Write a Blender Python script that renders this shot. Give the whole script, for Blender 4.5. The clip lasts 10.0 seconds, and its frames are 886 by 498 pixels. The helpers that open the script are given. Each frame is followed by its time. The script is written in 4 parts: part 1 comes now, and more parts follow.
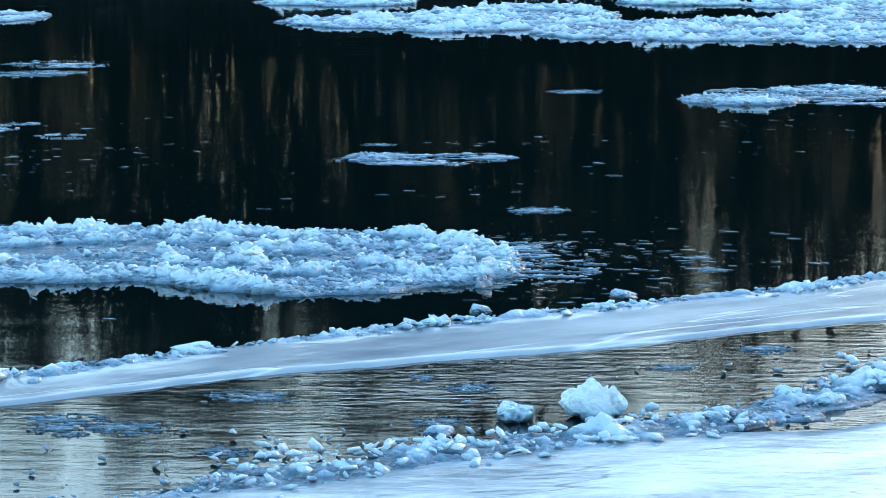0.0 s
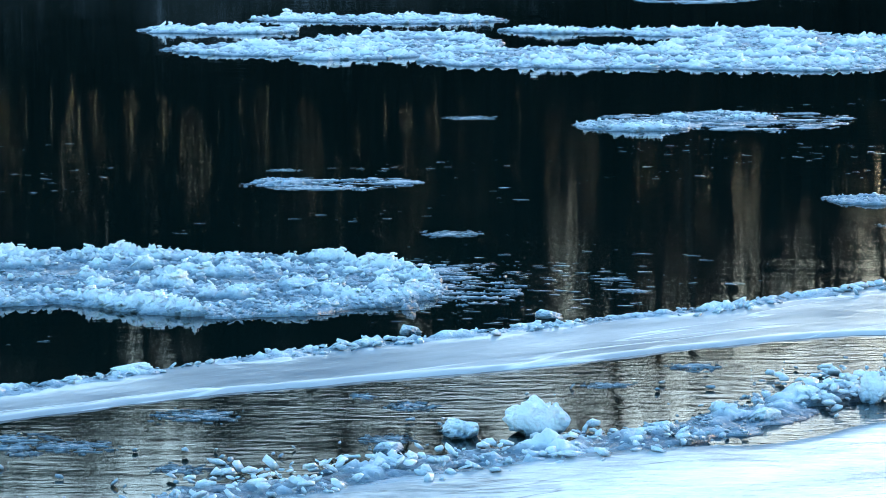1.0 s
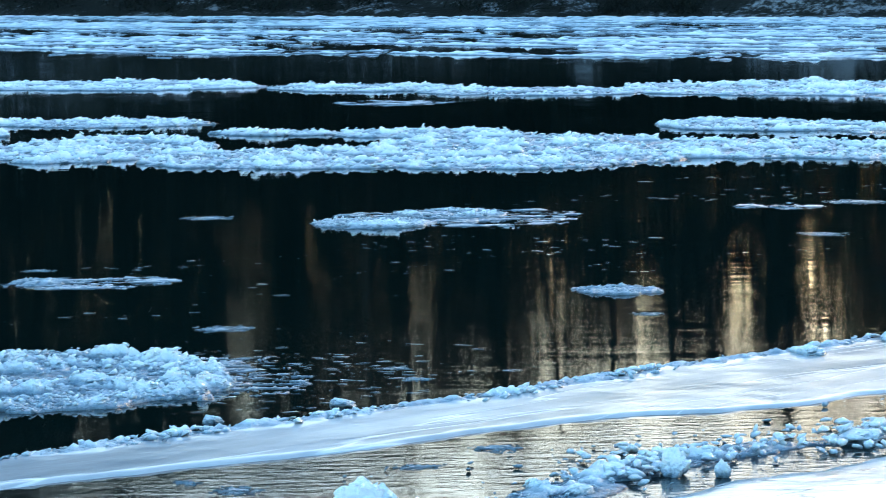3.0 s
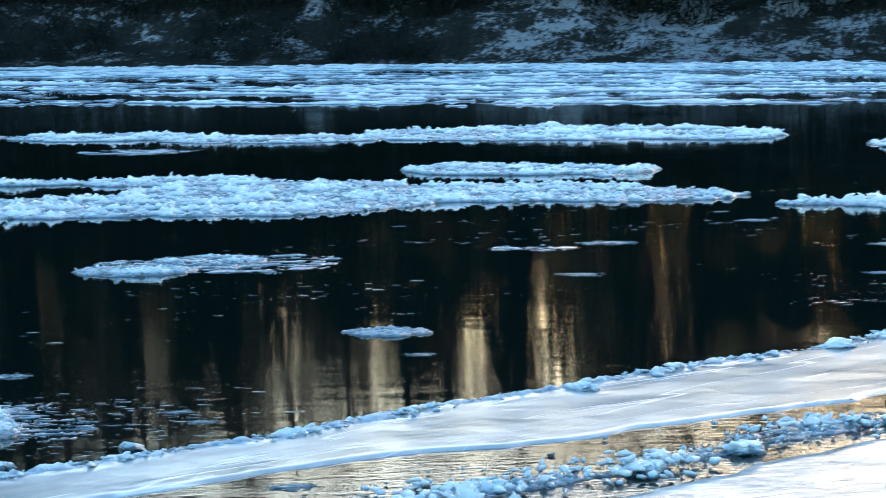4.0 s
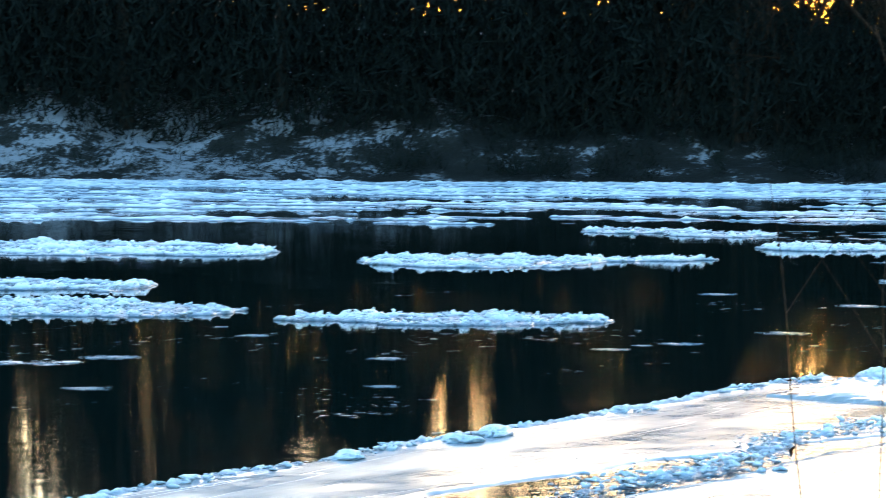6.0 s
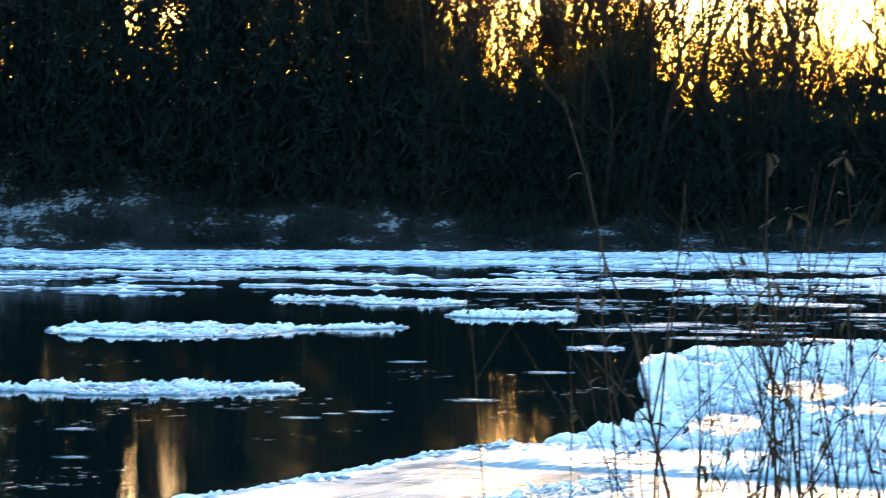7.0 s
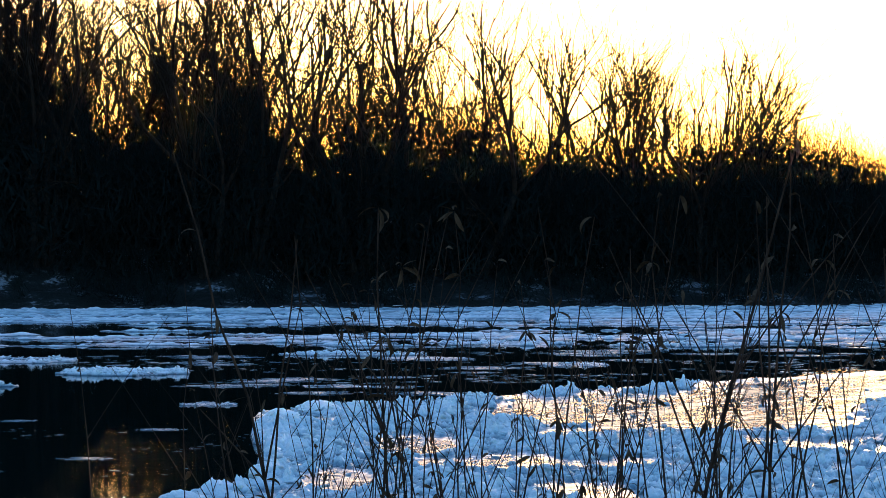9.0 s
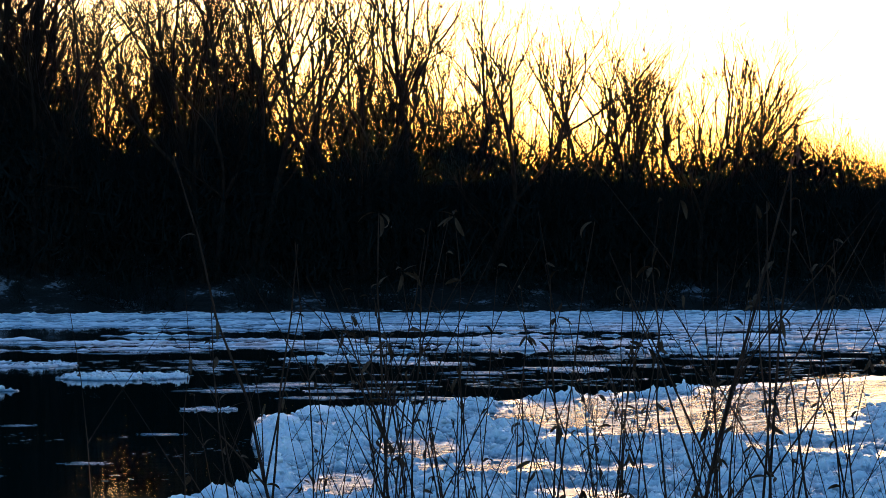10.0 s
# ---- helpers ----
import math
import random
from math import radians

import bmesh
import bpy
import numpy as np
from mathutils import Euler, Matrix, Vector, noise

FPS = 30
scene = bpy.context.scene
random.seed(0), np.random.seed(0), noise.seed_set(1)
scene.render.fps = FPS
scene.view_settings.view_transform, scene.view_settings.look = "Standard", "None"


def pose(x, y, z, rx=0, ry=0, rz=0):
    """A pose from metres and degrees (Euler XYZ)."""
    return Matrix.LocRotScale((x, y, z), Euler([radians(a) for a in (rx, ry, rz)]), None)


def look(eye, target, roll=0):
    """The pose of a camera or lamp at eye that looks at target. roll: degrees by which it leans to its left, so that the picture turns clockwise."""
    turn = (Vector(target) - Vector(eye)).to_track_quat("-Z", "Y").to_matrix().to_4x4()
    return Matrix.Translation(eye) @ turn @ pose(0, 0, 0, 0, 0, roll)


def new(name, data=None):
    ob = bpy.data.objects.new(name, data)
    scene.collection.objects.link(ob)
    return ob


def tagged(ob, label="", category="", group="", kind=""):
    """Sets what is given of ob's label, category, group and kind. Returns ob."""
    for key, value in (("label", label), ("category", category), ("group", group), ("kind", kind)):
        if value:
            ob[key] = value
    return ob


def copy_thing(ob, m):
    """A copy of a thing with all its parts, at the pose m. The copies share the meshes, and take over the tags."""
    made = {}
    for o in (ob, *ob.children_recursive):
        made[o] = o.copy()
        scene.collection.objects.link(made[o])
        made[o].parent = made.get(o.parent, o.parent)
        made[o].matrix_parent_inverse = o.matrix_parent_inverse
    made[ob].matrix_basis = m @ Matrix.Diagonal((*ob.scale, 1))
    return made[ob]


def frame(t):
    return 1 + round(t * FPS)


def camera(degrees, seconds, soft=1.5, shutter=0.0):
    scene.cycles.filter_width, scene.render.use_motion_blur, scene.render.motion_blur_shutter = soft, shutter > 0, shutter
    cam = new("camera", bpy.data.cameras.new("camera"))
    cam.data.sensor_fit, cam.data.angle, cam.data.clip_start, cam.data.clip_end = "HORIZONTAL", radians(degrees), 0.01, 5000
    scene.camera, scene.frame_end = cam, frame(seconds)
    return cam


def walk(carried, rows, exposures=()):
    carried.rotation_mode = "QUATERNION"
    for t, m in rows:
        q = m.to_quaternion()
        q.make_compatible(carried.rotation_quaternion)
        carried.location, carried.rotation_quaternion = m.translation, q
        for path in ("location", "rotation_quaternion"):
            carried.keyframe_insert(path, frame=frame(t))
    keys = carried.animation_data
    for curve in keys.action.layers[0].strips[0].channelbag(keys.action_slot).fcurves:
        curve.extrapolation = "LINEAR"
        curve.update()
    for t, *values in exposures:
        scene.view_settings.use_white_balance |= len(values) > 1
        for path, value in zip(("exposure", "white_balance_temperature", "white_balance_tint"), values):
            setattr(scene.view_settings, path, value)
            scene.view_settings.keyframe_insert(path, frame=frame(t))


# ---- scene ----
# A river at dusk in winter: drifting ice, a shelf of shore ice, bare woods on the far bank.

# ---- camera ----
cam = camera(17.855, 10.0, soft=0.5, shutter=0.25)
EYE_Z = 4.0


def eye_row(t, x, y, turn, tilt, roll):
    """turn: degrees clockwise from +y; tilt: degrees up."""
    return t, pose(x, y, EYE_Z, 90 + tilt, 0, -turn) @ pose(0, 0, 0, 0, 0, roll)


walk(cam, [
    eye_row(0.0, 1.182, 3.323, -40.268, -8.618, -0.535),
    eye_row(0.5, 1.061, 2.984, -38.465, -8.602, -0.484),
    eye_row(1.0, 0.941, 2.645, -37.303, -8.050, -0.331),
    eye_row(1.5, 0.820, 2.306, -36.251, -7.797, -0.309),
    eye_row(2.0, 0.699, 1.967, -34.569, -7.297, -0.336),
    eye_row(2.2, 0.651, 1.831, -33.882, -7.049, -0.299),
    eye_row(3.3, 0.386, 1.085, -28.911, -5.631, -0.678),
    eye_row(3.5, 0.338, 0.950, -27.932, -5.461, -0.894),
    eye_row(4.0, 0.217, 0.610, -24.750, -5.048, -0.768),
    eye_row(4.5, 0.113, 0.318, -21.792, -4.593, -0.549),
    eye_row(5.0, 0.043, 0.121, -19.521, -4.041, -0.107),
    eye_row(5.2, 0.024, 0.068, -18.537, -3.764, -0.075),
    eye_row(6.3, 0.000, 0.000, -12.250, -2.321, 0.498),
    eye_row(6.5, 0.000, 0.000, -10.920, -2.047, 0.643),
    eye_row(7.0, 0.000, 0.000, -7.865, -1.299, 0.270),
    eye_row(7.5, 0.000, 0.000, -4.614, -0.624, 0.402),
    eye_row(8.0, 0.000, 0.000, -1.947, -0.282, 0.306),
    eye_row(8.5, 0.000, 0.000, -0.300, -0.150, 0.339),
    eye_row(9.0, 0.000, 0.000, 0.007, -0.153, -0.056),
    eye_row(9.5, 0.000, 0.000, 0.009, -0.090, -0.151),
    eye_row(10.0, 0.000, 0.000, 0.000, -0.055, -0.043),
], exposures=[(0.0, 4.05, 6000, 4), (2.2, 4.2, 6100, 4), (4.0, 3.97, 6150, 4), (5.2, 3.95, 6150, 4), (6.3, 4.3, 6150, 5), (7.5, 4.3, 5850, 8), (8.3, 3.4, 5500, 10), (9.0, 2.68, 5250, 11), (10.0, 2.22, 5100, 12)])

# ---- world and sun ----
SUN_TURN, SUN_UP = 4.1, 2.1
world = bpy.data.worlds.new("evening_sky")
scene.world = world
world.use_nodes = True
wn = world.node_tree.nodes
sky = wn.new("ShaderNodeTexSky")
sky.sky_type, sky.sun_disc = "NISHITA", False
sky.sun_elevation, sky.sun_rotation = radians(SUN_UP), radians(SUN_TURN)
sky.air_density, sky.dust_density, sky.ozone_density = 1.0, 1.8, 2.05
wn["Background"].inputs["Strength"].default_value = 0.15
world.node_tree.links.new(sky.outputs[0], wn["Background"].inputs["Color"])

sun_data = bpy.data.lights.new("sun", "SUN")
sun_data.energy, sun_data.angle, sun_data.color = 2.0, radians(0.5), (1.0, 0.62, 0.32)
sun = new("sun", sun_data)
sun.matrix_world = look((0, 0, 60), (-math.sin(radians(SUN_TURN)), -math.cos(radians(SUN_TURN)), 60 - math.tan(radians(SUN_UP))))


# ---- materials ----
ALONG = 0.342  # the shore's turn from +y, radians


def material(name, color, rough, metal=0.0, spec=0.5):
    m = bpy.data.materials.new(name)
    m.use_nodes = True
    b = m.node_tree.nodes["Principled BSDF"]
    b.inputs["Base Color"].default_value = (*color, 1)
    b.inputs["Roughness"].default_value = rough
    b.inputs["Metallic"].default_value = metal
    b.inputs["Specular IOR Level"].default_value = spec
    return m, m.node_tree.nodes, m.node_tree.links, b


def noise_node(n, l, scale, detail=4.0, rough=0.55, stretch=(1, 1, 1), turn=0.0):
    geo = n.new("ShaderNodeNewGeometry")
    mp = n.new("ShaderNodeMapping")
    mp.inputs["Rotation"].default_value = (0, 0, turn)
    st = n.new("ShaderNodeVectorMath")
    st.operation = "MULTIPLY"
    st.inputs[1].default_value = stretch
    tex = n.new("ShaderNodeTexNoise")
    tex.inputs["Scale"].default_value = scale
    tex.inputs["Detail"].default_value = detail
    tex.inputs["Roughness"].default_value = rough
    l.new(geo.outputs["Position"], mp.inputs["Vector"])
    l.new(mp.outputs["Vector"], st.inputs[0])
    l.new(st.outputs[0], tex.inputs["Vector"])
    return tex


def ramp(n, l, src, stops):
    r = n.new("ShaderNodeValToRGB")
    while len(r.color_ramp.elements) < len(stops):
        r.color_ramp.elements.new(0.5)
    for e, (p, c) in zip(r.color_ramp.elements, stops):
        e.position, e.color = p, (*c, 1)
    l.new(src, r.inputs[0])
    return r


def bump(n, l, b, heights, dist, strength=1.0):
    """heights: (socket, weight) pairs added up."""
    total = None
    for sock, w in heights:
        mul = n.new("ShaderNodeMath")
        mul.operation = "MULTIPLY"
        mul.inputs[1].default_value = w
        l.new(sock, mul.inputs[0])
        if total is None:
            total = mul.outputs[0]
        else:
            add = n.new("ShaderNodeMath")
            l.new(total, add.inputs[0])
            l.new(mul.outputs[0], add.inputs[1])
            total = add.outputs[0]
    bp = n.new("ShaderNodeBump")
    bp.inputs["Distance"].default_value = dist
    bp.inputs["Strength"].default_value = strength
    l.new(total, bp.inputs["Height"])
    l.new(bp.outputs[0], b.inputs["Normal"])


def make_water():
    m, n, l, b = material("river_water", (0.0005, 0.0050, 0.0050), 0.02)
    b.inputs["IOR"].default_value = 1.33
    swell = noise_node(n, l, 0.9, 2.0, 0.5, (0.45, 1.0, 1.0), -0.60)
    chop = noise_node(n, l, 2.6, 2.0, 0.5, (0.30, 1.0, 1.0), -0.50)
    ripple = noise_node(n, l, 7.5, 3.0, 0.62, (0.35, 1.25, 1.0), -0.66)
    where = noise_node(n, l, 0.12, 3.0, 0.5, (1.6, 0.7, 1.0), -0.35)
    w = ramp(n, l, where.outputs[0], [(0.42, (0.08, 0.08, 0.08)), (0.66, (1, 1, 1))])
    mul = n.new("ShaderNodeMath")
    mul.operation = "MULTIPLY"
    l.new(ripple.outputs[0], mul.inputs[0])
    l.new(w.outputs[0], mul.inputs[1])
    geo = n.new("ShaderNodeNewGeometry")
    dot = n.new("ShaderNodeVectorMath")
    dot.operation = "DOT_PRODUCT"
    dot.inputs[1].default_value = (0.942, -0.335, 0)
    l.new(geo.outputs["Position"], dot.inputs[0])
    shallow = n.new("ShaderNodeMapRange")
    shallow.inputs[1].default_value, shallow.inputs[2].default_value = -18.6, -17.8
    shallow.inputs[3].default_value, shallow.inputs[4].default_value = 1.0, 9.0
    l.new(dot.outputs["Value"], shallow.inputs[0])
    mul2 = n.new("ShaderNodeMath")
    mul2.operation = "MULTIPLY"
    l.new(mul.outputs[0], mul2.inputs[0])
    l.new(shallow.outputs[0], mul2.inputs[1])
    bump(n, l, b, [(swell.outputs[0], 0.006), (chop.outputs[0], 0.0045), (mul2.outputs[0], 0.0038)], 1.0, 0.5)
    return m


def make_slush(name, k):
    """Heaped slush, coloured by height: soaked and dark at the water, white where it stands up and drains, with shade
    between the lumps painted into the dark steps.
    """
    m, n, l, b = material(name, (0.8, 0.84, 0.87), 0.42)
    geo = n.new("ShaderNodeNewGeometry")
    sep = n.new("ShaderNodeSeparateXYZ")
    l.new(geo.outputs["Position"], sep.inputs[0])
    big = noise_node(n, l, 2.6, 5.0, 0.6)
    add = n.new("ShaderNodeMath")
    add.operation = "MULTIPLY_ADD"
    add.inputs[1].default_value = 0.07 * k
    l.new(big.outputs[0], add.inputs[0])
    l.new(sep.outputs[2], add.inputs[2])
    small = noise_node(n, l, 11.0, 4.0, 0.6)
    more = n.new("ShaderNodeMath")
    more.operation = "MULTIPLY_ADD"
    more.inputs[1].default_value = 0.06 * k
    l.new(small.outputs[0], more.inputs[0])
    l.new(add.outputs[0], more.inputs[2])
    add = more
    # dark steps: wet slush low down, plus shade painted into the hollows
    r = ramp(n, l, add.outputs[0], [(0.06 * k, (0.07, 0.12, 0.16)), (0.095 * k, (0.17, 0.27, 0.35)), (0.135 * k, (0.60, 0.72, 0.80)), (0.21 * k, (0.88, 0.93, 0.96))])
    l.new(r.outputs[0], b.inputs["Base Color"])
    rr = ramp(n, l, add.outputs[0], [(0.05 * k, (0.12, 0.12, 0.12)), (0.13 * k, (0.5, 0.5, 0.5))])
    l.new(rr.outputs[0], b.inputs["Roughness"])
    b.inputs["Subsurface Weight"].default_value = 0.2
    b.inputs["Subsurface Radius"].default_value = (0.5, 0.8, 1.0)
    b.inputs["Subsurface Scale"].default_value = 0.02
    g1 = noise_node(n, l, 22.0, 5.0, 0.65)
    g2 = noise_node(n, l, 7.0, 3.0)
    bump(n, l, b, [(g1.outputs[0], 0.035), (g2.outputs[0], 0.06)], 1.0, 1.0)
    return m


def make_shelf():
    """Bare grey river ice with pale healed cracks that run along the shore."""
    m, n, l, b = material("smooth_shelf_ice", (0.45, 0.5, 0.54), 0.22)
    b.inputs["IOR"].default_value = 1.31
    big = noise_node(n, l, 0.6, 5.0, 0.6, (1.6, 0.45, 1), ALONG)
    r = ramp(n, l, big.outputs[0], [(0.3, (0.24, 0.28, 0.31)), (0.72, (0.44, 0.48, 0.51))])
    line = noise_node(n, l, 0.55, 3.2, 0.5, (1.6, 0.16, 1), ALONG)
    lr = ramp(n, l, line.outputs[0], [(0.488, (0, 0, 0)), (0.494, (0.7, 0.7, 0.7)), (0.500, (0, 0, 0))])
    mix = n.new("ShaderNodeMix")
    mix.data_type = "RGBA"
    l.new(lr.outputs[0], mix.inputs[0])
    l.new(r.outputs[0], mix.inputs[6])
    mix.inputs[7].default_value = (0.82, 0.86, 0.88, 1)
    l.new(mix.outputs[2], b.inputs["Base Color"])
    rr = ramp(n, l, big.outputs[0], [(0.3, (0.07, 0.07, 0.07)), (0.7, (0.20, 0.20, 0.20))])
    l.new(rr.outputs[0], b.inputs["Roughness"])
    g = noise_node(n, l, 9.0, 4.0, 0.6, (1.5, 0.5, 1), ALONG)
    bump(n, l, b, [(g.outputs[0], 0.005), (lr.outputs[0], 0.010)], 1.0, 0.5)
    return m


def make_wet():
    m, n, l, b = material("wet_shore_ice", (0.5, 0.56, 0.6), 0.12)
    b.inputs["IOR"].default_value = 1.33
    big = noise_node(n, l, 0.9, 5.0, 0.6, (1.4, 0.6, 1), ALONG)
    r = ramp(n, l, big.outputs[0], [(0.35, (0.22, 0.27, 0.30)), (0.62, (0.62, 0.67, 0.70))])
    line = noise_node(n, l, 0.8, 4.0, 0.55, (1.5, 0.3, 1), ALONG + 0.25)
    lr = ramp(n, l, line.outputs[0], [(0.487, (0, 0, 0)), (0.495, (0.8, 0.8, 0.8)), (0.503, (0, 0, 0))])
    mix = n.new("ShaderNodeMix")
    mix.data_type = "RGBA"
    l.new(lr.outputs[0], mix.inputs[0])
    l.new(r.outputs[0], mix.inputs[6])
    mix.inputs[7].default_value = (0.08, 0.10, 0.12, 1)
    l.new(mix.outputs[2], b.inputs["Base Color"])
    g = noise_node(n, l, 5.0, 4.0, 0.6, (0.6, 1.6, 1), -0.66)
    bump(n, l, b, [(g.outputs[0], 0.010)], 1.0, 0.6)
    return m


def make_ground():
    m, n, l, b = material("snowy_bank", (0.3, 0.3, 0.3), 0.95, 0.0, 0.1)
    a = noise_node(n, l, 0.35, 8.0, 0.68, (1, 1, 1.6))
    fine = noise_node(n, l, 3.0, 6.0, 0.7)
    mix = n.new("ShaderNodeMath")
    mix.operation = "MULTIPLY_ADD"
    mix.inputs[1].default_value = 0.6
    l.new(fine.outputs[0], mix.inputs[0])
    l.new(a.outputs[0], mix.inputs[2])
    geo = n.new("ShaderNodeNewGeometry")
    sep = n.new("ShaderNodeSeparateXYZ")
    l.new(geo.outputs["Position"], sep.inputs[0])
    rise, fall = n.new("ShaderNodeMapRange"), n.new("ShaderNodeMapRange")
    rise.inputs[1].default_value, rise.inputs[2].default_value = -74.0, -68.0
    fall.inputs[1].default_value, fall.inputs[2].default_value = -44.0, -52.0
    both = n.new("ShaderNodeMath")
    both.operation = "MULTIPLY"
    for k, mr in enumerate((rise, fall)):
        l.new(sep.outputs[0], mr.inputs[0])
        l.new(mr.outputs[0], both.inputs[k])
    more = n.new("ShaderNodeMath")
    more.operation = "MULTIPLY_ADD"
    more.inputs[1].default_value = 0.11
    l.new(both.outputs[0], more.inputs[0])
    l.new(mix.outputs[0], more.inputs[2])
    r = ramp(n, l, more.outputs[0], [(0.77, (0.010, 0.013, 0.012)), (0.88, (0.020, 0.024, 0.024)), (0.97, (0.20, 0.23, 0.26))])
    l.new(r.outputs[0], b.inputs["Base Color"])
    bump(n, l, b, [(a.outputs[0], 0.4), (fine.outputs[0], 0.15)], 1.0, 0.7)
    return m


def make_bark(name, dark, light, scale):
    m, n, l, b = material(name, dark, 0.95, 0.0, 0.08)
    a = noise_node(n, l, scale, 5.0, 0.65, (1, 1, 0.25))
    r = ramp(n, l, a.outputs[0], [(0.35, dark), (0.7, light)])
    l.new(r.outputs[0], b.inputs["Base Color"])
    bump(n, l, b, [(a.outputs[0], 0.03)], 1.0, 0.8)
    return m


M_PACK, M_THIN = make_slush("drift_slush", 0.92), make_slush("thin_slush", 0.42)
# its dark steps reach higher up, as painted shade between the heaps
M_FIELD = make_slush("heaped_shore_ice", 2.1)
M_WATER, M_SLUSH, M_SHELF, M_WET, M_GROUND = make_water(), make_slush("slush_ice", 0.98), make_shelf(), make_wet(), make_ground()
M_BARK = make_bark("bark", (0.012, 0.011, 0.009), (0.032, 0.028, 0.023), 6.0)
M_TWIG = make_bark("twig", (0.014, 0.010, 0.007), (0.04, 0.026, 0.017), 3.0)
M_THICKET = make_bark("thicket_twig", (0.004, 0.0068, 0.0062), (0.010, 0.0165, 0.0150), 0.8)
M_STEM = make_bark("dry_stem", (0.02, 0.013, 0.010), (0.07, 0.045, 0.03), 30.0)
M_LEAF = make_bark("dry_leaf", (0.04, 0.025, 0.015), (0.12, 0.08, 0.045), 40.0)


# ---- mesh helpers ----
def mesh_from(name, verts, faces, mats, smooth=True, mat_index=None):
    """faces: an array (n, 3) or (n, 4)."""
    verts, faces = np.asarray(verts, dtype=np.float32), np.asarray(faces, dtype=np.int32)
    me = bpy.data.meshes.new(name)
    k = faces.shape[1]
    me.vertices.add(len(verts))
    me.vertices.foreach_set("co", verts.ravel())
    me.loops.add(faces.size)
    me.loops.foreach_set("vertex_index", faces.ravel())
    me.polygons.add(len(faces))
    me.polygons.foreach_set("loop_start", np.arange(0, faces.size, k, dtype=np.int32))
    me.polygons.foreach_set("use_smooth", np.full(len(faces), smooth))
    for mt in mats:
        me.materials.append(mt)
    if mat_index is not None:
        me.polygons.foreach_set("material_index", np.asarray(mat_index, dtype=np.int32))
    me.update(calc_edges=True)
    me.validate()
    return me


def child(name, me, parent, label=""):
    ob = new(name, me)
    ob.parent = parent
    return tagged(ob, label)


def vnoise(x, y, seed):
    """Smooth value noise, 0 to 1, on arrays."""
    ix, iy = np.floor(x).astype(np.int64), np.floor(y).astype(np.int64)
    fx, fy = x - ix, y - iy
    fx, fy = fx * fx * (3 - 2 * fx), fy * fy * (3 - 2 * fy)

    def corner(a, b):
        v = (a * 374761393 + b * 668265263 + seed * 974634777) & 0xFFFFFFFF
        v = ((v ^ (v >> 13)) * 1274126177) & 0xFFFFFFFF
        v = ((v ^ (v >> 16)) * 2246822519) & 0xFFFFFFFF
        return ((v ^ (v >> 15)) & 0xFFFF) / 65535.0

    top = corner(ix, iy) * (1 - fx) + corner(ix + 1, iy) * fx
    low = corner(ix, iy + 1) * (1 - fx) + corner(ix + 1, iy + 1) * fx
    return top * (1 - fy) + low * fy


def fbm(x, y, seed, octaves=4, gain=0.5):
    total, amp, norm = 0.0, 1.0, 0.0
    for k in range(octaves):
        total = total + amp * vnoise(x * 2 ** k, y * 2 ** k, seed + 17 * k)
        norm += amp
        amp *= gain
    return total / norm


def lumps(x, y, seed, size):
    """Heaped rounded chunks, 0 to about 1; size: metres of the largest chunks."""
    a = 1 - np.abs(2 * vnoise(x / size, y / size, seed) - 1)
    b = 1 - np.abs(2 * vnoise(x / size * 2.3, y / size * 2.3, seed + 5) - 1)
    c = 1 - np.abs(2 * vnoise(x / size * 5.1, y / size * 5.1, seed + 9) - 1)
    return 0.55 * a * a + 0.3 * b * b + 0.15 * c


def hash01(a, b, seed):
    v = (a * 374761393 + b * 668265263 + seed * 974634777) & 0xFFFFFFFF
    v = ((v ^ (v >> 13)) * 1274126177) & 0xFFFFFFFF
    v = ((v ^ (v >> 16)) * 2246822519) & 0xFFFFFFFF
    return ((v ^ (v >> 15)) & 0xFFFF) / 65535.0


def mounds(x, y, seed):
    """Rounded mounds of many heights, crowded together, about one apart."""
    ix, iy = np.floor(x).astype(np.int64), np.floor(y).astype(np.int64)
    out = np.zeros_like(x)
    for a in (-1, 0, 1):
        for b in (-1, 0, 1):
            cx, cy = ix + a, iy + b
            d2 = (x - cx - hash01(cx, cy, seed)) ** 2 + (y - cy - hash01(cx, cy, seed + 1)) ** 2
            tall = hash01(cx, cy, seed + 2)
            out = np.maximum(out, (0.25 + 0.75 * tall) * np.sqrt(np.clip(1 - d2 / (0.40 + 0.35 * tall), 0, 1)))
    return out


def crust(x, y, seed, size):
    """Crumbled slush: rounded lumps on rounded lumps, 0 to about 1."""
    wx, wy = x / size + 0.6 * vnoise(x / size * 1.9, y / size * 1.9, seed + 3), y / size + 0.6 * vnoise(x / size * 1.9, y / size * 1.9, seed + 4)
    wx, wy = wx + 0.16 * vnoise(x / size * 6.1, y / size * 6.1, seed + 5), wy + 0.16 * vnoise(x / size * 6.1, y / size * 6.1, seed + 6)
    return 0.50 * mounds(wx * 0.8, wy * 0.8, seed + 20) + 0.30 * mounds(wx * 2.2, wy * 2.2, seed + 30) + 0.20 * mounds(wx * 5.0, wy * 5.0, seed + 40)


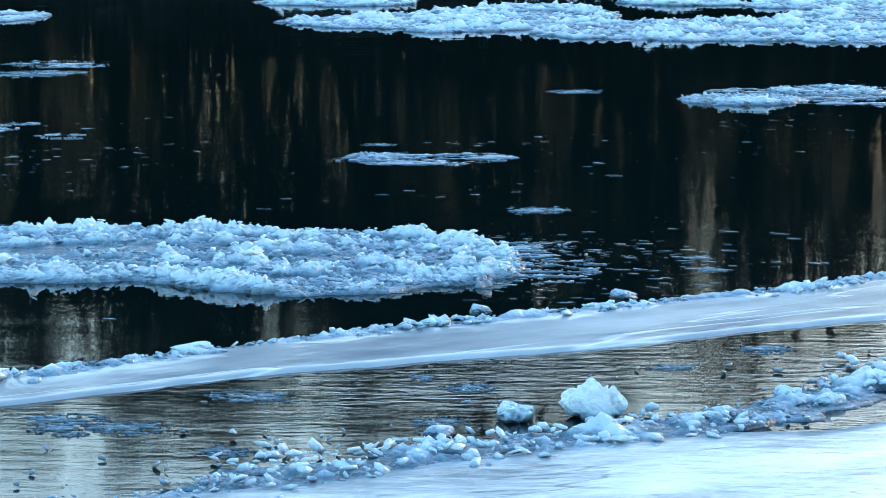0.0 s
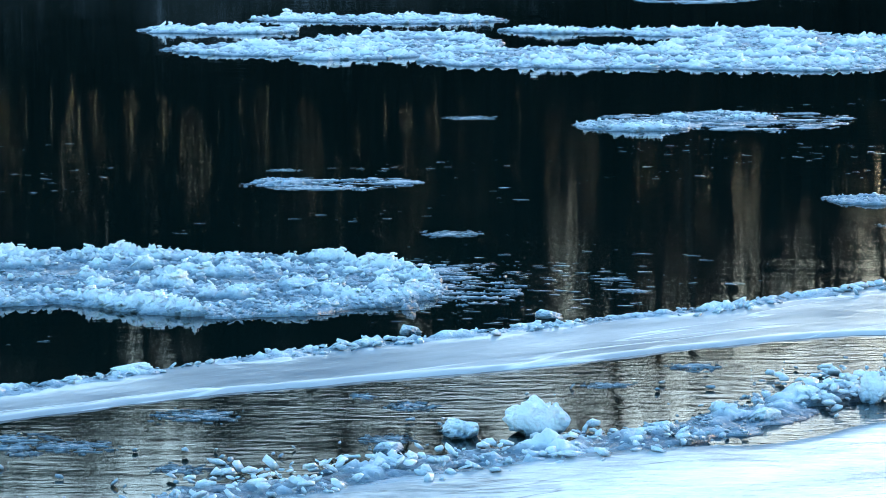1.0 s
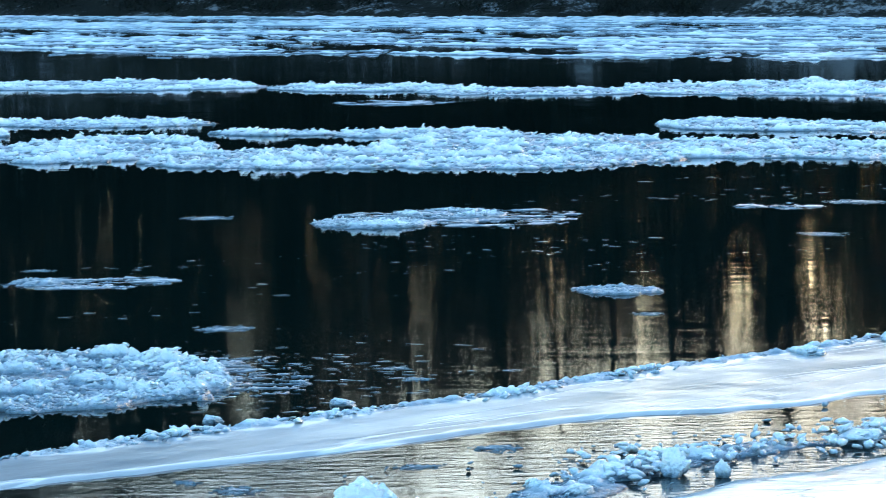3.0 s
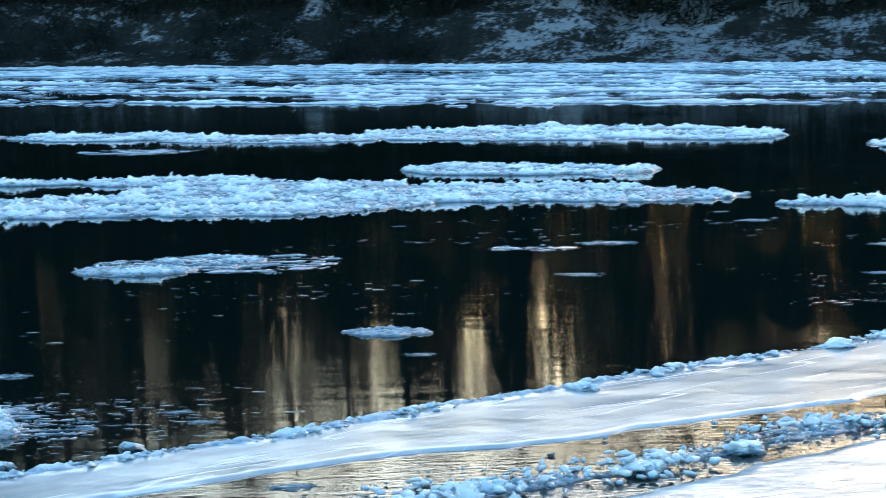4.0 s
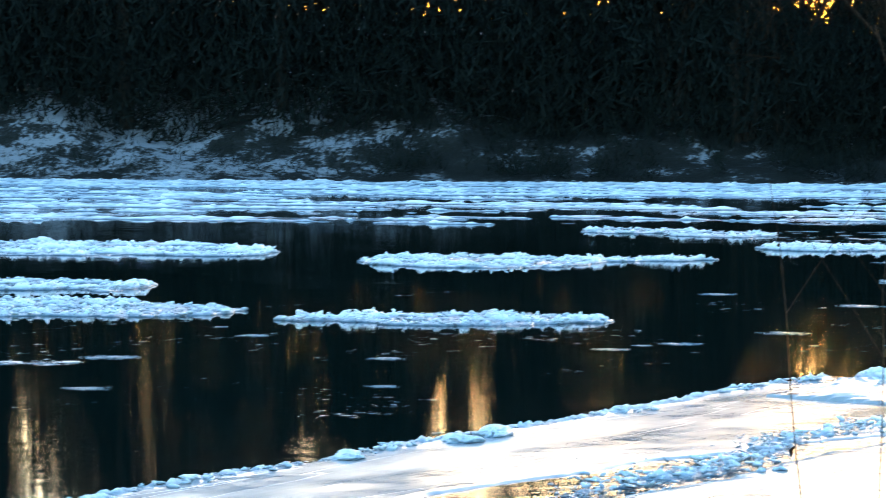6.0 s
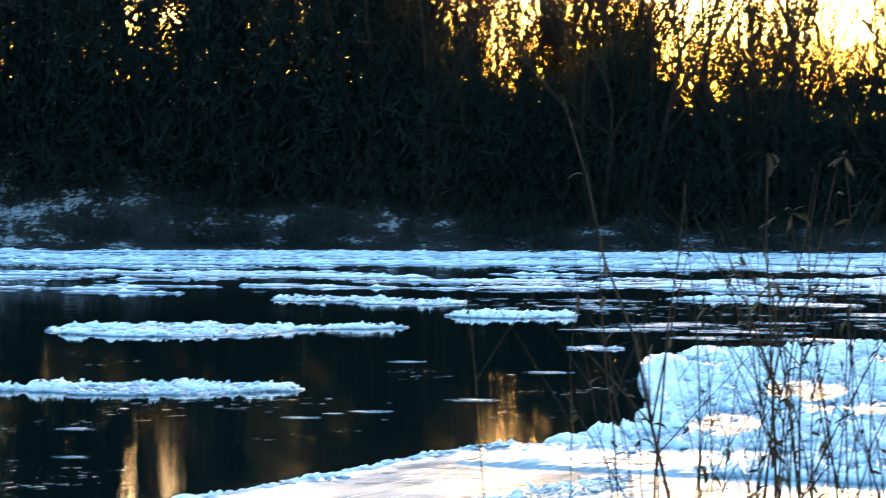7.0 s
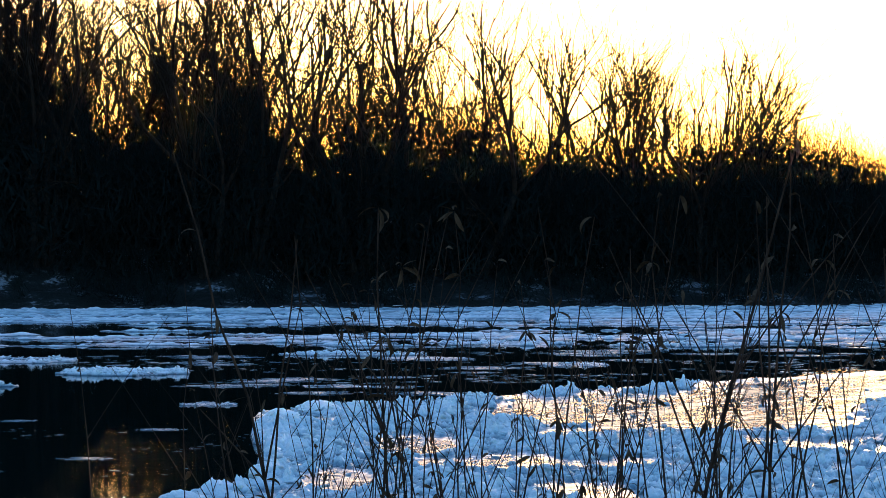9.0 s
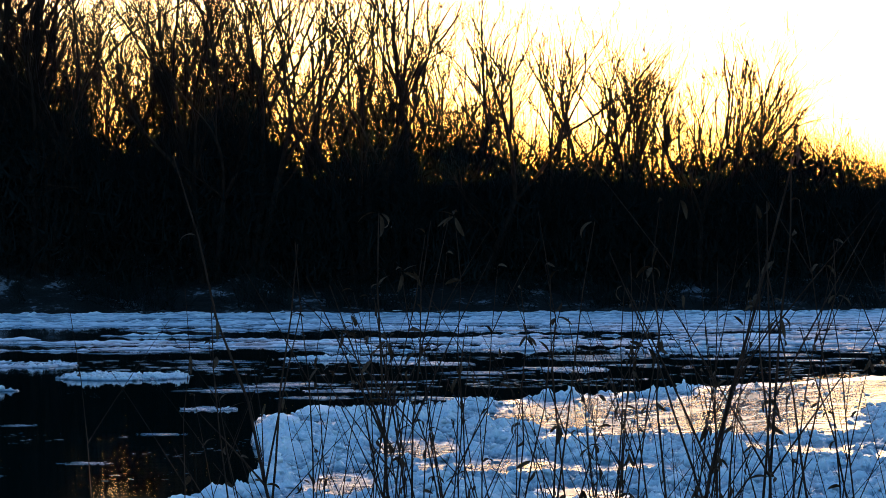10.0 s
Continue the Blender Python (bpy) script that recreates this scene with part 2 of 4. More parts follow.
def crest(x, y, seed, size, share):
    """Scattered crests over a low flat: the given share of the ground stands up, 0 to 1."""
    c = crust(x, y, seed, size)
    q = SPLIT[max(0, min(19, int(share * 20)))]
    e = np.clip((c - q) / (SPLIT[0] - q), 0, 1.15)
    level = 3.2 * e + 0.55 * (vnoise(x / size * 7.0, y / size * 7.0, seed + 70) + 0.6 * vnoise(x / size * 15.0, y / size * 15.0, seed + 71) - 0.8) * np.clip(6 * e, 0, 1)
    plate = np.floor(level) + smooth01(0.6, 1.0, level - np.floor(level))
    return np.clip(0.30 * e + 0.70 * plate / 3.2, 0, 1.2)


def smooth01(a, b, v):
    t = np.clip((v - a) / (b - a), 0, 1)
    return t * t * (3 - 2 * t)


def sheet_mesh(name, us, vs, height, place, mats, which=None, low=-0.07, smooth=True):
    """A height field over us x vs. place(u, v) gives x, y; cells wholly under the water are left out."""
    u, v = np.meshgrid(us, vs)
    z = height(u, v)
    x, y = place(u, v)
    nv, nu = u.shape
    idx = np.arange(nu * nv).reshape(nv, nu)
    quads = np.stack([idx[:-1, :-1], idx[:-1, 1:], idx[1:, 1:], idx[1:, :-1]], -1).reshape(-1, 4)
    zf = z.ravel()
    keep = zf[quads].max(1) > low
    quads = quads[keep]
    mi = None
    if which is not None:
        mi = which(u, v).ravel()[quads[:, 0]]
    used = np.unique(quads)
    back = np.zeros(nu * nv, dtype=np.int64)
    back[used] = np.arange(len(used))
    co = np.stack([x.ravel()[used], y.ravel()[used], np.maximum(zf[used], -0.12)], 1)
    return mesh_from(name, co, back[quads], mats, smooth, mi)


_gx, _gy = np.meshgrid(np.arange(0, 40, 0.13), np.arange(0, 40, 0.13))
SPLIT = [float(np.quantile(crust(_gx, _gy, 7, 0.8), min(0.995, 1 - k / 20))) for k in range(20)]


# ---- the lie of the shore ----
# s runs along the edge of the shore ice, n from it towards the near land
S_DIR, N_DIR, S_ORG = np.array([0.335, 0.942]), np.array([0.942, -0.335]), np.array([-15.4, 14.2])


def sn_of(x, y):
    dx, dy = x - S_ORG[0], y - S_ORG[1]
    return dx * S_DIR[0] + dy * S_DIR[1], dx * N_DIR[0] + dy * N_DIR[1]


def xy_of(s, n):
    return S_ORG[0] + s * S_DIR[0] + n * N_DIR[0], S_ORG[1] + s * S_DIR[1] + n * N_DIR[1]


def land_n(s):
    return 8.0 + 0.5 * np.maximum(0, s - 5)


def bank_beyond(x, y):
    return (y - (170 + 0.15 * x)) / 1.011


def bank_height(x):
    # the 8 m left rise is unseen, added to darken the river's mirror
    return 2.2 + 3.4 * smooth01(-5, -45, x) + 8.0 * smooth01(-100, -135, x)


def ground_z(x, y):
    s, n = sn_of(x, y)
    near = -2.0 + 4.4 * smooth01(-2.0, 9.0, n - land_n(s)) + 0.0 * x
    near = near + 0.25 * (fbm(x * 0.4, y * 0.4, 3) - 0.5) * smooth01(0, 6, n - land_n(s))
    b = bank_beyond(x, y)
    rough = (fbm(x * 0.25, y * 0.25, 8, 5) - 0.5)
    # the last 7 m rise, behind the wood, is added to block sky showing through
    far = -2.0 + 2.05 * smooth01(-7, 0, b) + bank_height(x) * smooth01(-1, 13 + 5 * (fbm(x * 0.05, y * 0.0, 4) - 0.5), b + 3.5 * rough) + rough * 1.2 * smooth01(0, 4, b) + 7.0 * smooth01(22, 75, b)
    return np.where(b > -8, far, near)


def make_ground_sheet():
    xs = np.concatenate([-np.geomspace(2800, 160, 20), np.arange(-155, 75, 0.9), np.geomspace(75, 2800, 22)])
    ys = np.concatenate([-np.geomspace(2800, 20, 16), np.arange(-18, 140, 2.0), np.arange(140, 215, 0.8), np.geomspace(216, 2900, 24)])
    me = sheet_mesh("ground", xs, ys, ground_z, lambda u, v: (u, v), [M_GROUND], low=-99)
    co = np.empty(len(me.vertices) * 3, dtype=np.float32)
    me.vertices.foreach_get("co", co)
    co = co.reshape(-1, 3)
    co[:, 2] = ground_z(co[:, 0].astype(float), co[:, 1].astype(float))
    me.vertices.foreach_set("co", co.ravel())
    me.update()
    tagged(new("ground", me), "frozen river banks with dead grass and patchy snow", "ground", kind="structure")


make_ground_sheet()

water_me = mesh_from("water", [(-2600, -2600, 0), (2600, -2600, 0), (2600, 2600, 0), (-2600, 2600, 0)], [(0, 1, 2, 3)], [M_WATER])
tagged(new("water", water_me), "dark rippled river water with mirrored trees", "water", kind="structure")


# ---- shore ice ----
def shelf_inner(s):
    return 0.95 + 0.35 * smooth01(3, 7, s) + 1.9 * smooth01(4, 19, s) + 1.6 * smooth01(19, 27, s)


def make_shelf_ice():
    def outer(s, n):
        return 0.5 * (fbm(s * 0.5, s * 0.0, 21, 4) - 0.5) + 0.16 * (fbm(s * 2.5, n * 2.5, 22, 4) - 0.5)

    def rim(s, n):
        wide = 0.05 + 0.16 * fbm(s * 0.8, s * 0 + 7.7, 26, 3)
        return np.exp(-((n - outer(s, n) - 0.10) / wide) ** 2) * smooth01(0.30, 0.5, fbm(s * 1.1, s * 0 + 2.2, 27, 3))

    def height(s, n):
        inner = shelf_inner(s) + 0.9 * (fbm(s * 0.35, s * 0 + 3.3, 23, 3) - 0.5) + 0.1 * (fbm(s * 3, n * 3, 24, 2) - 0.5)
        inside = np.minimum(n - outer(s, n), (inner - n) * 0.4)
        low = -0.12 + 0.145 * smooth01(-0.04, 0.05, inside) + 0.012 * (fbm(s * 1.5, n * 1.5, 25, 3) - 0.5)
        return low + 0.075 * rim(s, n) * (0.8 * crest(s, n, 28, 0.2, 0.55) + 0.7 * crest(s, n, 29, 0.09, 0.55)) * smooth01(-0.02, 0.06, inside)
    me = sheet_mesh("ice_shelf", np.arange(-14, 31, 0.05), np.concatenate([np.arange(-0.5, 0.8, 0.035), np.arange(0.8, 6.2, 0.08)]), height, xy_of,
                    [M_SHELF, M_SLUSH], lambda s, n: (rim(s, n) > 0.35).astype(int))
    tagged(new("ice_shelf", me), "smooth grey-white ice shelf along the open water", "ice shelf", kind="structure")


def make_inner_ice():
    def height(s, n):
        edge = 4.0 + 0.5 * smooth01(0, 10, s) + 0.9 * (fbm(s * 0.6, s * 0 + 1.7, 31, 4) - 0.5)
        return -0.12 + 0.16 * smooth01(-0.15, 0.25, n - edge) + 0.03 * (fbm(s * 1.2, n * 1.2, 33, 4) - 0.5)
    me = sheet_mesh("shore_ice", np.arange(-16, 31, 0.14), np.arange(3.2, 24, 0.14), height, xy_of, [M_WET])
    tagged(new("shore_ice", me), "flat wet pale ice frozen to the near shore", "shore ice", kind="structure")


def make_ice_field():
    def inside_of(x, y):
        s, n = sn_of(x, y)
        wob = 1.6 * (fbm(x * 0.3, y * 0.3, 41, 4) - 0.5)
        left = np.where(y < 46, n - 0.8, np.minimum(x + 4.3 - 0.06 * (65 - y), 9))
        upper = ((x + 4.3) * 1.155 - (y - 65.0)) / 1.53
        upper = np.where(y < 56, 9, upper)
        return np.minimum(np.minimum(left, upper) + wob * 0.3, s - 27.5)

    def rough_of(x, y):
        s, n = sn_of(x, y)
        mid = np.abs(x - 7.2 - 0.25 * (y - 67)) + 2.6 * (fbm(x * 0.35, y * 0.2, 45, 4) - 0.5)
        flat = np.maximum(smooth01(3.3, 2.5, mid) * smooth01(56.5, 60.0, y), smooth01(6.0, 4.0, n) * smooth01(45, 40, y))
        pools = np.maximum(smooth01(0.63, 0.67, fbm(x * 0.40, y * 0.2, 47, 3)), smooth01(1.1, 0.8, np.minimum(np.hypot((x + 0.5) / 0.9, (y - 54.6) / 3.0), np.hypot((x + 1.7) / 0.7, (y - 46.5) / 2.4))))
        return 1 - np.maximum(flat, pools)

    def height(x, y):
        i = inside_of(x, y)
        r = rough_of(x, y)
        z = 0.04 + r * (0.16 * crest(x, y, 42, 0.5, 0.46) + 0.15 * crest(x, y, 48, 0.22, 0.46) + 0.08 * fbm(x * 0.5, y * 0.5, 43) - 0.04) + 0.02 * fbm(x * 2, y * 2, 44)
        rim = 0.1 * np.exp(-((i - 0.4) / 0.35) ** 2) * lumps(x, y, 46, 0.9)
        return np.where(i > 0, z + rim, -0.12) * smooth01(-0.02, 0.12, i) - 0.12 * smooth01(0.1, -0.02, i)
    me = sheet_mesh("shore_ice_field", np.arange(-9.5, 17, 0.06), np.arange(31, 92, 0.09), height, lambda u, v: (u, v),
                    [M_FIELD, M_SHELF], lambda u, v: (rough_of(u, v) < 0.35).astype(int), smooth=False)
    rng = np.random.default_rng(49)
    x, y = rng.uniform(-4.3, 12.5, 14000), rng.uniform(32, 84, 14000)
    keep = np.flatnonzero((inside_of(x, y) > 0.15) & (rng.uniform(0, 1, len(x)) < 0.04 + 0.9 * rough_of(x, y)))[:5200]
    x, y = x[keep], y[keep]
    size = 0.05 + 0.24 * rng.uniform(0, 1, len(x)) ** 2.2
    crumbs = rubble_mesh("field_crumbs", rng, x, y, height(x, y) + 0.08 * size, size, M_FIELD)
    tagged(new("field_crumbs", crumbs), "small broken lumps of white ice on the shore ice", "slush", kind="stuff")
    tagged(new("shore_ice_field", me), "jagged heaped white shore ice with smooth wet patches", "shore ice", kind="structure")


make_shelf_ice()
make_inner_ice()


# ---- drifting floes ----
def chunk_mesh(seed, fine=3, worn=0.0):
    """A rounded broken lump of ice about one across, its foot at z = 0."""
    rng = np.random.default_rng(seed)
    bm = bmesh.new()
    bmesh.ops.create_icosphere(bm, subdivisions=fine, radius=0.5)
    off = Vector(rng.uniform(-50, 50, 3))
    cuts = [Vector(rng.normal(0, 1, 3)).normalized() for _ in range(7)]
    for v in bm.verts:
        d = v.co.normalized()
        r = 0.5 * (0.86 + 0.5 * noise.noise(d * 1.3 + off) + 0.36 * (0.5 - 2 * abs(noise.noise(d * 2.7 + off))) + (1 - worn) * (0.20 * (0.5 - 2 * abs(noise.noise(d * 5.5 + off))) + 0.10 * noise.noise(d * 13 + off)))
        p = d * r
        for c in cuts:
            over = p.dot(c) - 0.40 + 0.07 * worn
            if over > 0:
                p -= c * over * (0.6 + 0.3 * worn)
        v.co = p
        v.co.z = max(p.z * 0.85, -0.16) + 0.16
    me = bpy.data.meshes.new("ice_chunk")
    bm.to_mesh(me)
    bm.free()
    me.polygons.foreach_set("use_smooth", np.full(len(me.polygons), True))
    me.materials.append(M_SLUSH)
    return me


CHUNKS = [chunk_mesh(900 + k) for k in range(8)]
BLOCKS = [chunk_mesh(920 + k, 5, 0.75) for k in range(8)]


def shard_shape(seed):
    """Corners and faces of a small angular piece of ice about one across."""
    me = chunk_mesh(seed, 1)
    c = np.empty(len(me.vertices) * 3)
    me.vertices.foreach_get("co", c)
    f = np.empty(len(me.polygons) * 3, dtype=np.int32)
    me.polygons.foreach_get("vertices", f)
    bpy.data.meshes.remove(me)
    return c.reshape(-1, 3) - np.array([0, 0, 0.16]), f.reshape(-1, 3)


SHARDS = [shard_shape(950 + k) for k in range(14)]


def rubble_mesh(name, rng, x, y, z, size, mat, flat=(0.3, 0.7), tip=0.35, smooth=True, turn=None, stretch=1.0):
    """Many small angular pieces, each turned and tipped by chance."""
    n = len(x)
    turn = rng.uniform(0, 2 * np.pi, n) if turn is None else turn
    tx, ty = rng.normal(0, tip, n), rng.normal(0, tip, n)
    sx, sy, sz = stretch * size * rng.uniform(0.8, 1.5, n), size * rng.uniform(0.6, 1.0, n), size * rng.uniform(*flat, n)
    co, fa, k = [], [], 0
    for j, (c, f) in enumerate(SHARDS):
        w = np.arange(j, n, len(SHARDS))
        p = c[None] * np.stack([sx[w], sy[w], sz[w]], 1)[:, None]
        px, py, pz = p[..., 0], p[..., 1], p[..., 2]
        py, pz = py * np.cos(tx[w])[:, None] - pz * np.sin(tx[w])[:, None], py * np.sin(tx[w])[:, None] + pz * np.cos(tx[w])[:, None]
        px, pz = px * np.cos(ty[w])[:, None] + pz * np.sin(ty[w])[:, None], pz * np.cos(ty[w])[:, None] - px * np.sin(ty[w])[:, None]
        ct, st = np.cos(turn[w])[:, None], np.sin(turn[w])[:, None]
        co.append(np.stack([x[w][:, None] + px * ct - py * st, y[w][:, None] + px * st + py * ct, z[w][:, None] + pz], -1).reshape(-1, 3))
        fa.append((f[None] + (np.arange(len(w)) * len(c))[:, None, None]).reshape(-1, 3) + k)
        k += len(w) * len(c)
    return mesh_from(name, np.concatenate(co), np.concatenate(fa), [mat], smooth)


make_ice_field()


def chunk_part(parent, k, x, y, z, size, flat, turn, name="ice_chunk"):
    ob = child(name, CHUNKS[k % 8], parent)
    ob.matrix_basis = pose(x, y, z, 0, 0, turn) @ Matrix.Diagonal((size, size * 0.8, size * flat, 1))
    return ob


def ice_floe(lobes, seed, high=0.16, cover=0.7, size=0.35, step=0.05, rim=0.5, ragged=0.3, chunks=0, deep=1.4, torn=0.0, rubble=0, bits=(0.05, 0.2), relief=0.85,
             label="flat floe of white lumpy slush ice adrift on dark water"):
    """lobes: (x, y, half length, half width, turn of the length from +x in degrees), grown together into one floe.
    cover: how much of it is heaped; rim: how high its edge stands; ragged: metres by which the edge wanders; torn: share of it that is open water."""
    ox, oy = lobes[0][0], lobes[0][1]
    parts = [(x - ox, y - oy, a, b, math.cos(radians(r)), math.sin(radians(r))) for x, y, a, b, r in lobes]

    along = parts[0][4:6]

    def inside_of(u, v):
        best = np.full_like(u, -9.0)
        for x, y, a, b, c, s in parts:
            p, q = (u - x) * c + (v - y) * s, (v - y) * c - (u - x) * s
            best = np.maximum(best, (1 - np.sqrt((p / a) ** 2 + (q / b) ** 2)) * min(a, b))
        return best

    def height(u, v):
        wander = 1.5 * (fbm(u / (6 * ragged) + 9, v / (11 * ragged), seed, 4, 0.6) - 0.5) + 1.4 * (fbm(u / (1.3 * ragged), v / (2.2 * ragged), seed + 1, 4, 0.6) - 0.5)
        edge = inside_of(u, v) + 1.25 * ragged * wander - 0.25 * ragged
        if torn:
            p, q = u * along[0] + v * along[1], v * along[0] - u * along[1]
            strip = fbm(p / (size * 3.0), q / (size * 0.55), seed + 15, 4, 0.7) - 0.24 - 0.52 * torn + 0.10 * np.clip(edge, 0, 1)
            edge = np.minimum(edge, strip * 0.8)
        body = smooth01(-0.01, 0.04, edge)
        heap = smooth01(1 - cover - 0.15, 1 - cover + 0.2, fbm(u / size * 0.25, v / size * 0.25, seed + 2, 3) * 0.6 + 0.4 * fbm(u / size, v / size, seed + 3, 2))
        heap = heap * smooth01(0.02, 0.30, edge)
        ring = rim * np.exp(-((edge - 0.22) / 0.17) ** 2) * smooth01(0.3, 0.65, fbm(u / size * 0.3, v / size * 0.3, seed + 8, 2))
        z = 0.03 * smooth01(0.40, 0.52, fbm(u / size * 0.9, v / size * 0.9, seed + 12, 3) + 0.35 * heap) - 0.012
        z = z + 0.58 * relief * high * np.clip(heap * (crest(u, v, seed + 4, size * 1.9, 0.42) + 0.4 * crest(u, v, seed + 5, size * 0.7, 0.4)) + ring * (0.22 + 1.1 * crest(u, v, seed + 6, size, 0.55)), 0, 1.15)
        z = z + 0.024 * crest(u, v, seed + 7, size * 0.34, 0.36) * smooth01(0.02, 0.10, edge)
        p, q = u * along[0] + v * along[1], v * along[0] - u * along[1]
        seam = smooth01(0.47, 0.41, fbm(p / (size * 5), q / (size * 1.1), seed + 18, 3, 0.6)) * smooth01(0.5, 1.2, edge / (size * 1.2))
        z = np.where(z > 0, z * (1 - 0.85 * seam), z)
        if torn:
            z = 0.004 + 0.35 * z
        return z * body - 0.12 * (1 - body)
    reach = 1.4 * ragged + 0.2
    lo_u, hi_u = min(x - max(a, b) for x, y, a, b, c, s in parts) - reach, max(x + max(a, b) for x, y, a, b, c, s in parts) + reach
    lo_v, hi_v = min(y - max(a, b) for x, y, a, b, c, s in parts) - reach, max(y + max(a, b) for x, y, a, b, c, s in parts) + reach
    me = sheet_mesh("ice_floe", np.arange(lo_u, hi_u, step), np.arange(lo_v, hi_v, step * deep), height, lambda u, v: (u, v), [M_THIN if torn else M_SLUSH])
    ob = tagged(new("ice_floe", me), label, "ice floe", "ice floes on the river")
    ob.location = (ox, oy, 0)
    rng = np.random.default_rng(seed)
    for k in range(chunks):
        x, y, a, b, c, s = parts[int(rng.integers(0, len(parts)))]
        t, q = rng.uniform(0, 2 * np.pi), math.sqrt(rng.uniform(0.0, 0.7))
        p, w = a * q * math.cos(t), b * q * math.sin(t)
        u, v = x + p * c - w * s, y + p * s + w * c
        z = float(height(np.array([u]), np.array([v]))[0])
        if z > 0.022:
            chunk_part(ob, k, u, v, z - 0.02, high * rng.uniform(0.4, 1.1), rng.uniform(0.35, 0.65), rng.uniform(0, 360))
    if rubble:
        u, v = rng.uniform(lo_u, hi_u, rubble * 6), rng.uniform(lo_v, hi_v, rubble * 6)
        z = height(u, v)
        rim_near = np.exp(-((inside_of(u, v) - 0.3) / 0.25) ** 2)
        keep = np.flatnonzero((z > 0.012) & (rng.uniform(0, 1, len(u)) < 0.25 + 6 * z + 0.5 * rim * rim_near))[:rubble]
        u, v, z = u[keep], v[keep], z[keep]
        size = bits[0] + (bits[1] - bits[0]) * rng.uniform(0, 1, len(u)) ** 2.2
        crust_ob = child("crust", rubble_mesh("crust", rng, u, v, z + 0.05 * size, size, M_SLUSH), ob, "crust of small broken white ice")
        tagged(crust_ob, kind="stuff")
    return ob


BROKEN = "thin scattered slush ice drifting on dark water"
CRUSTED = "long crusted floe of heaped white slush ice"
ice_floe([(-18.3, 21.3, 2.6, 1.75, 37), (-16.25, 22.2, 1.75, 1.95, 37), (-15.1, 22.75, 0.6, 1.3, 37)], 101, 0.21, 0.74, 0.19, 0.022, 1.2, 0.16, chunks=60, rubble=5000, bits=(0.028, 0.11),
         label="broad lumpy slush floe with a raised white rim")
ice_floe([(-14.75, 23.25, 0.75, 1.35, 37)], 131, 0.03, 0.15, 0.14, 0.018, 0.1, 0.35, torn=0.5, label=BROKEN)
ice_floe([(-41.4, 50.2, 2.3, 1.5, 29), (-41.2, 55.2, 3.4, 1.6, 29), (-35.2, 48.3, 2.4, 4.3, 30), (-36.2, 46.6, 3.0, 2.2, 30), (-29.8, 48.0, 3.9, 3.1, 30), (-27.0, 51.6, 3.7, 5.3, 25), (-23.0, 53.9, 3.9, 2.9, 14), (-19.6, 53.9, 2.1, 1.7, 14)],
         102, 0.28, 0.70, 0.24, 0.05, 0.5, 0.55, chunks=110, rubble=5200, bits=(0.056, 0.198), label=CRUSTED)
ice_floe([(-31.6, 55.4, 2.6, 1.5, 30), (-34.5, 54.2, 1.6, 0.9, 30)], 103, 0.22, 0.7, 0.3, 0.05, 0.7, 0.4, chunks=16, rubble=500, bits=(0.056, 0.187), label=CRUSTED)
ice_floe([(-25.6, 61.4, 2.9, 2.2, 13), (-23.5, 61.6, 1.0, 2.1, 13)], 110, 0.26, 0.74, 0.36, 0.05, 0.8, 0.45, chunks=22, rubble=800, bits=(0.056, 0.187))
ice_floe([(-12.9, 53.5, 2.8, 1.7, 17), (-11.2, 54.0, 1.1, 0.9, 17), (-15.9, 52.7, 1.4, 0.5, 17)], 109, 0.27, 0.75, 0.36, 0.035, 0.9, 0.35, chunks=34, rubble=900, bits=(0.056, 0.187))
ice_floe([(-21.65, 36.9, 1.0, 0.85, 31), (-21.3, 38.7, 0.95, 0.8, 31)], 105, 0.15, 0.62, 0.26, 0.03, 0.7, 0.22, chunks=18, rubble=700, bits=(0.04, 0.121))
ice_floe([(-21.0, 38.3, 2.3, 1.7, 31)], 132, 0.03, 0.18, 0.2, 0.03, 0.1, 0.55, torn=0.5, label=BROKEN)
ice_floe([(-20.75, 28.8, 1.15, 0.8, 35)], 106, 0.05, 0.25, 0.16, 0.02, 0.2, 0.3, torn=0.5, label=BROKEN)
ice_floe([(-21.25, 28.6, 0.42, 0.4, 35)], 133, 0.10, 0.5, 0.16, 0.02, 0.4, 0.14, chunks=6, rubble=120, bits=(0.024, 0.066))
ice_floe([(-17.3, 42.3, 0.95, 0.75, 16)], 107, 0.05, 0.35, 0.2, 0.022, 0.3, 0.25, torn=0.5, label=BROKEN)
ice_floe([(-14.6, 31.1, 0.62, 0.46, 29)], 108, 0.10, 0.55, 0.16, 0.016, 0.6, 0.14, chunks=8, rubble=220, bits=(0.024, 0.066))
ice_floe([(-39.2, 73.2, 3.4, 2.4, 11), (-31.4, 78.2, 6.3, 4.6, 11)], 111, 0.26, 0.7, 0.42, 0.065, 0.6, 0.7, chunks=24, rubble=1600, bits=(0.072, 0.231), label=CRUSTED)
ice_floe([(-17.9, 75.0, 3.4, 3.4, 20), (-14.2, 77.2, 2.8, 0.8, 20)], 113, 0.27, 0.7, 0.42, 0.055, 0.7, 0.5, chunks=16, rubble=900, bits=(0.072, 0.231))
ice_floe([(-26.6, 77.6, 2.4, 2.8, 20)], 134, 0.26, 0.7, 0.42, 0.06, 0.6, 0.5, chunks=8, rubble=500, bits=(0.072, 0.231))
ice_floe([(-52.4, 71.6, 4.7, 3.2, 27)], 114, 0.25, 0.7, 0.42, 0.065, 0.6, 0.5, chunks=12, rubble=700, bits=(0.056, 0.187))
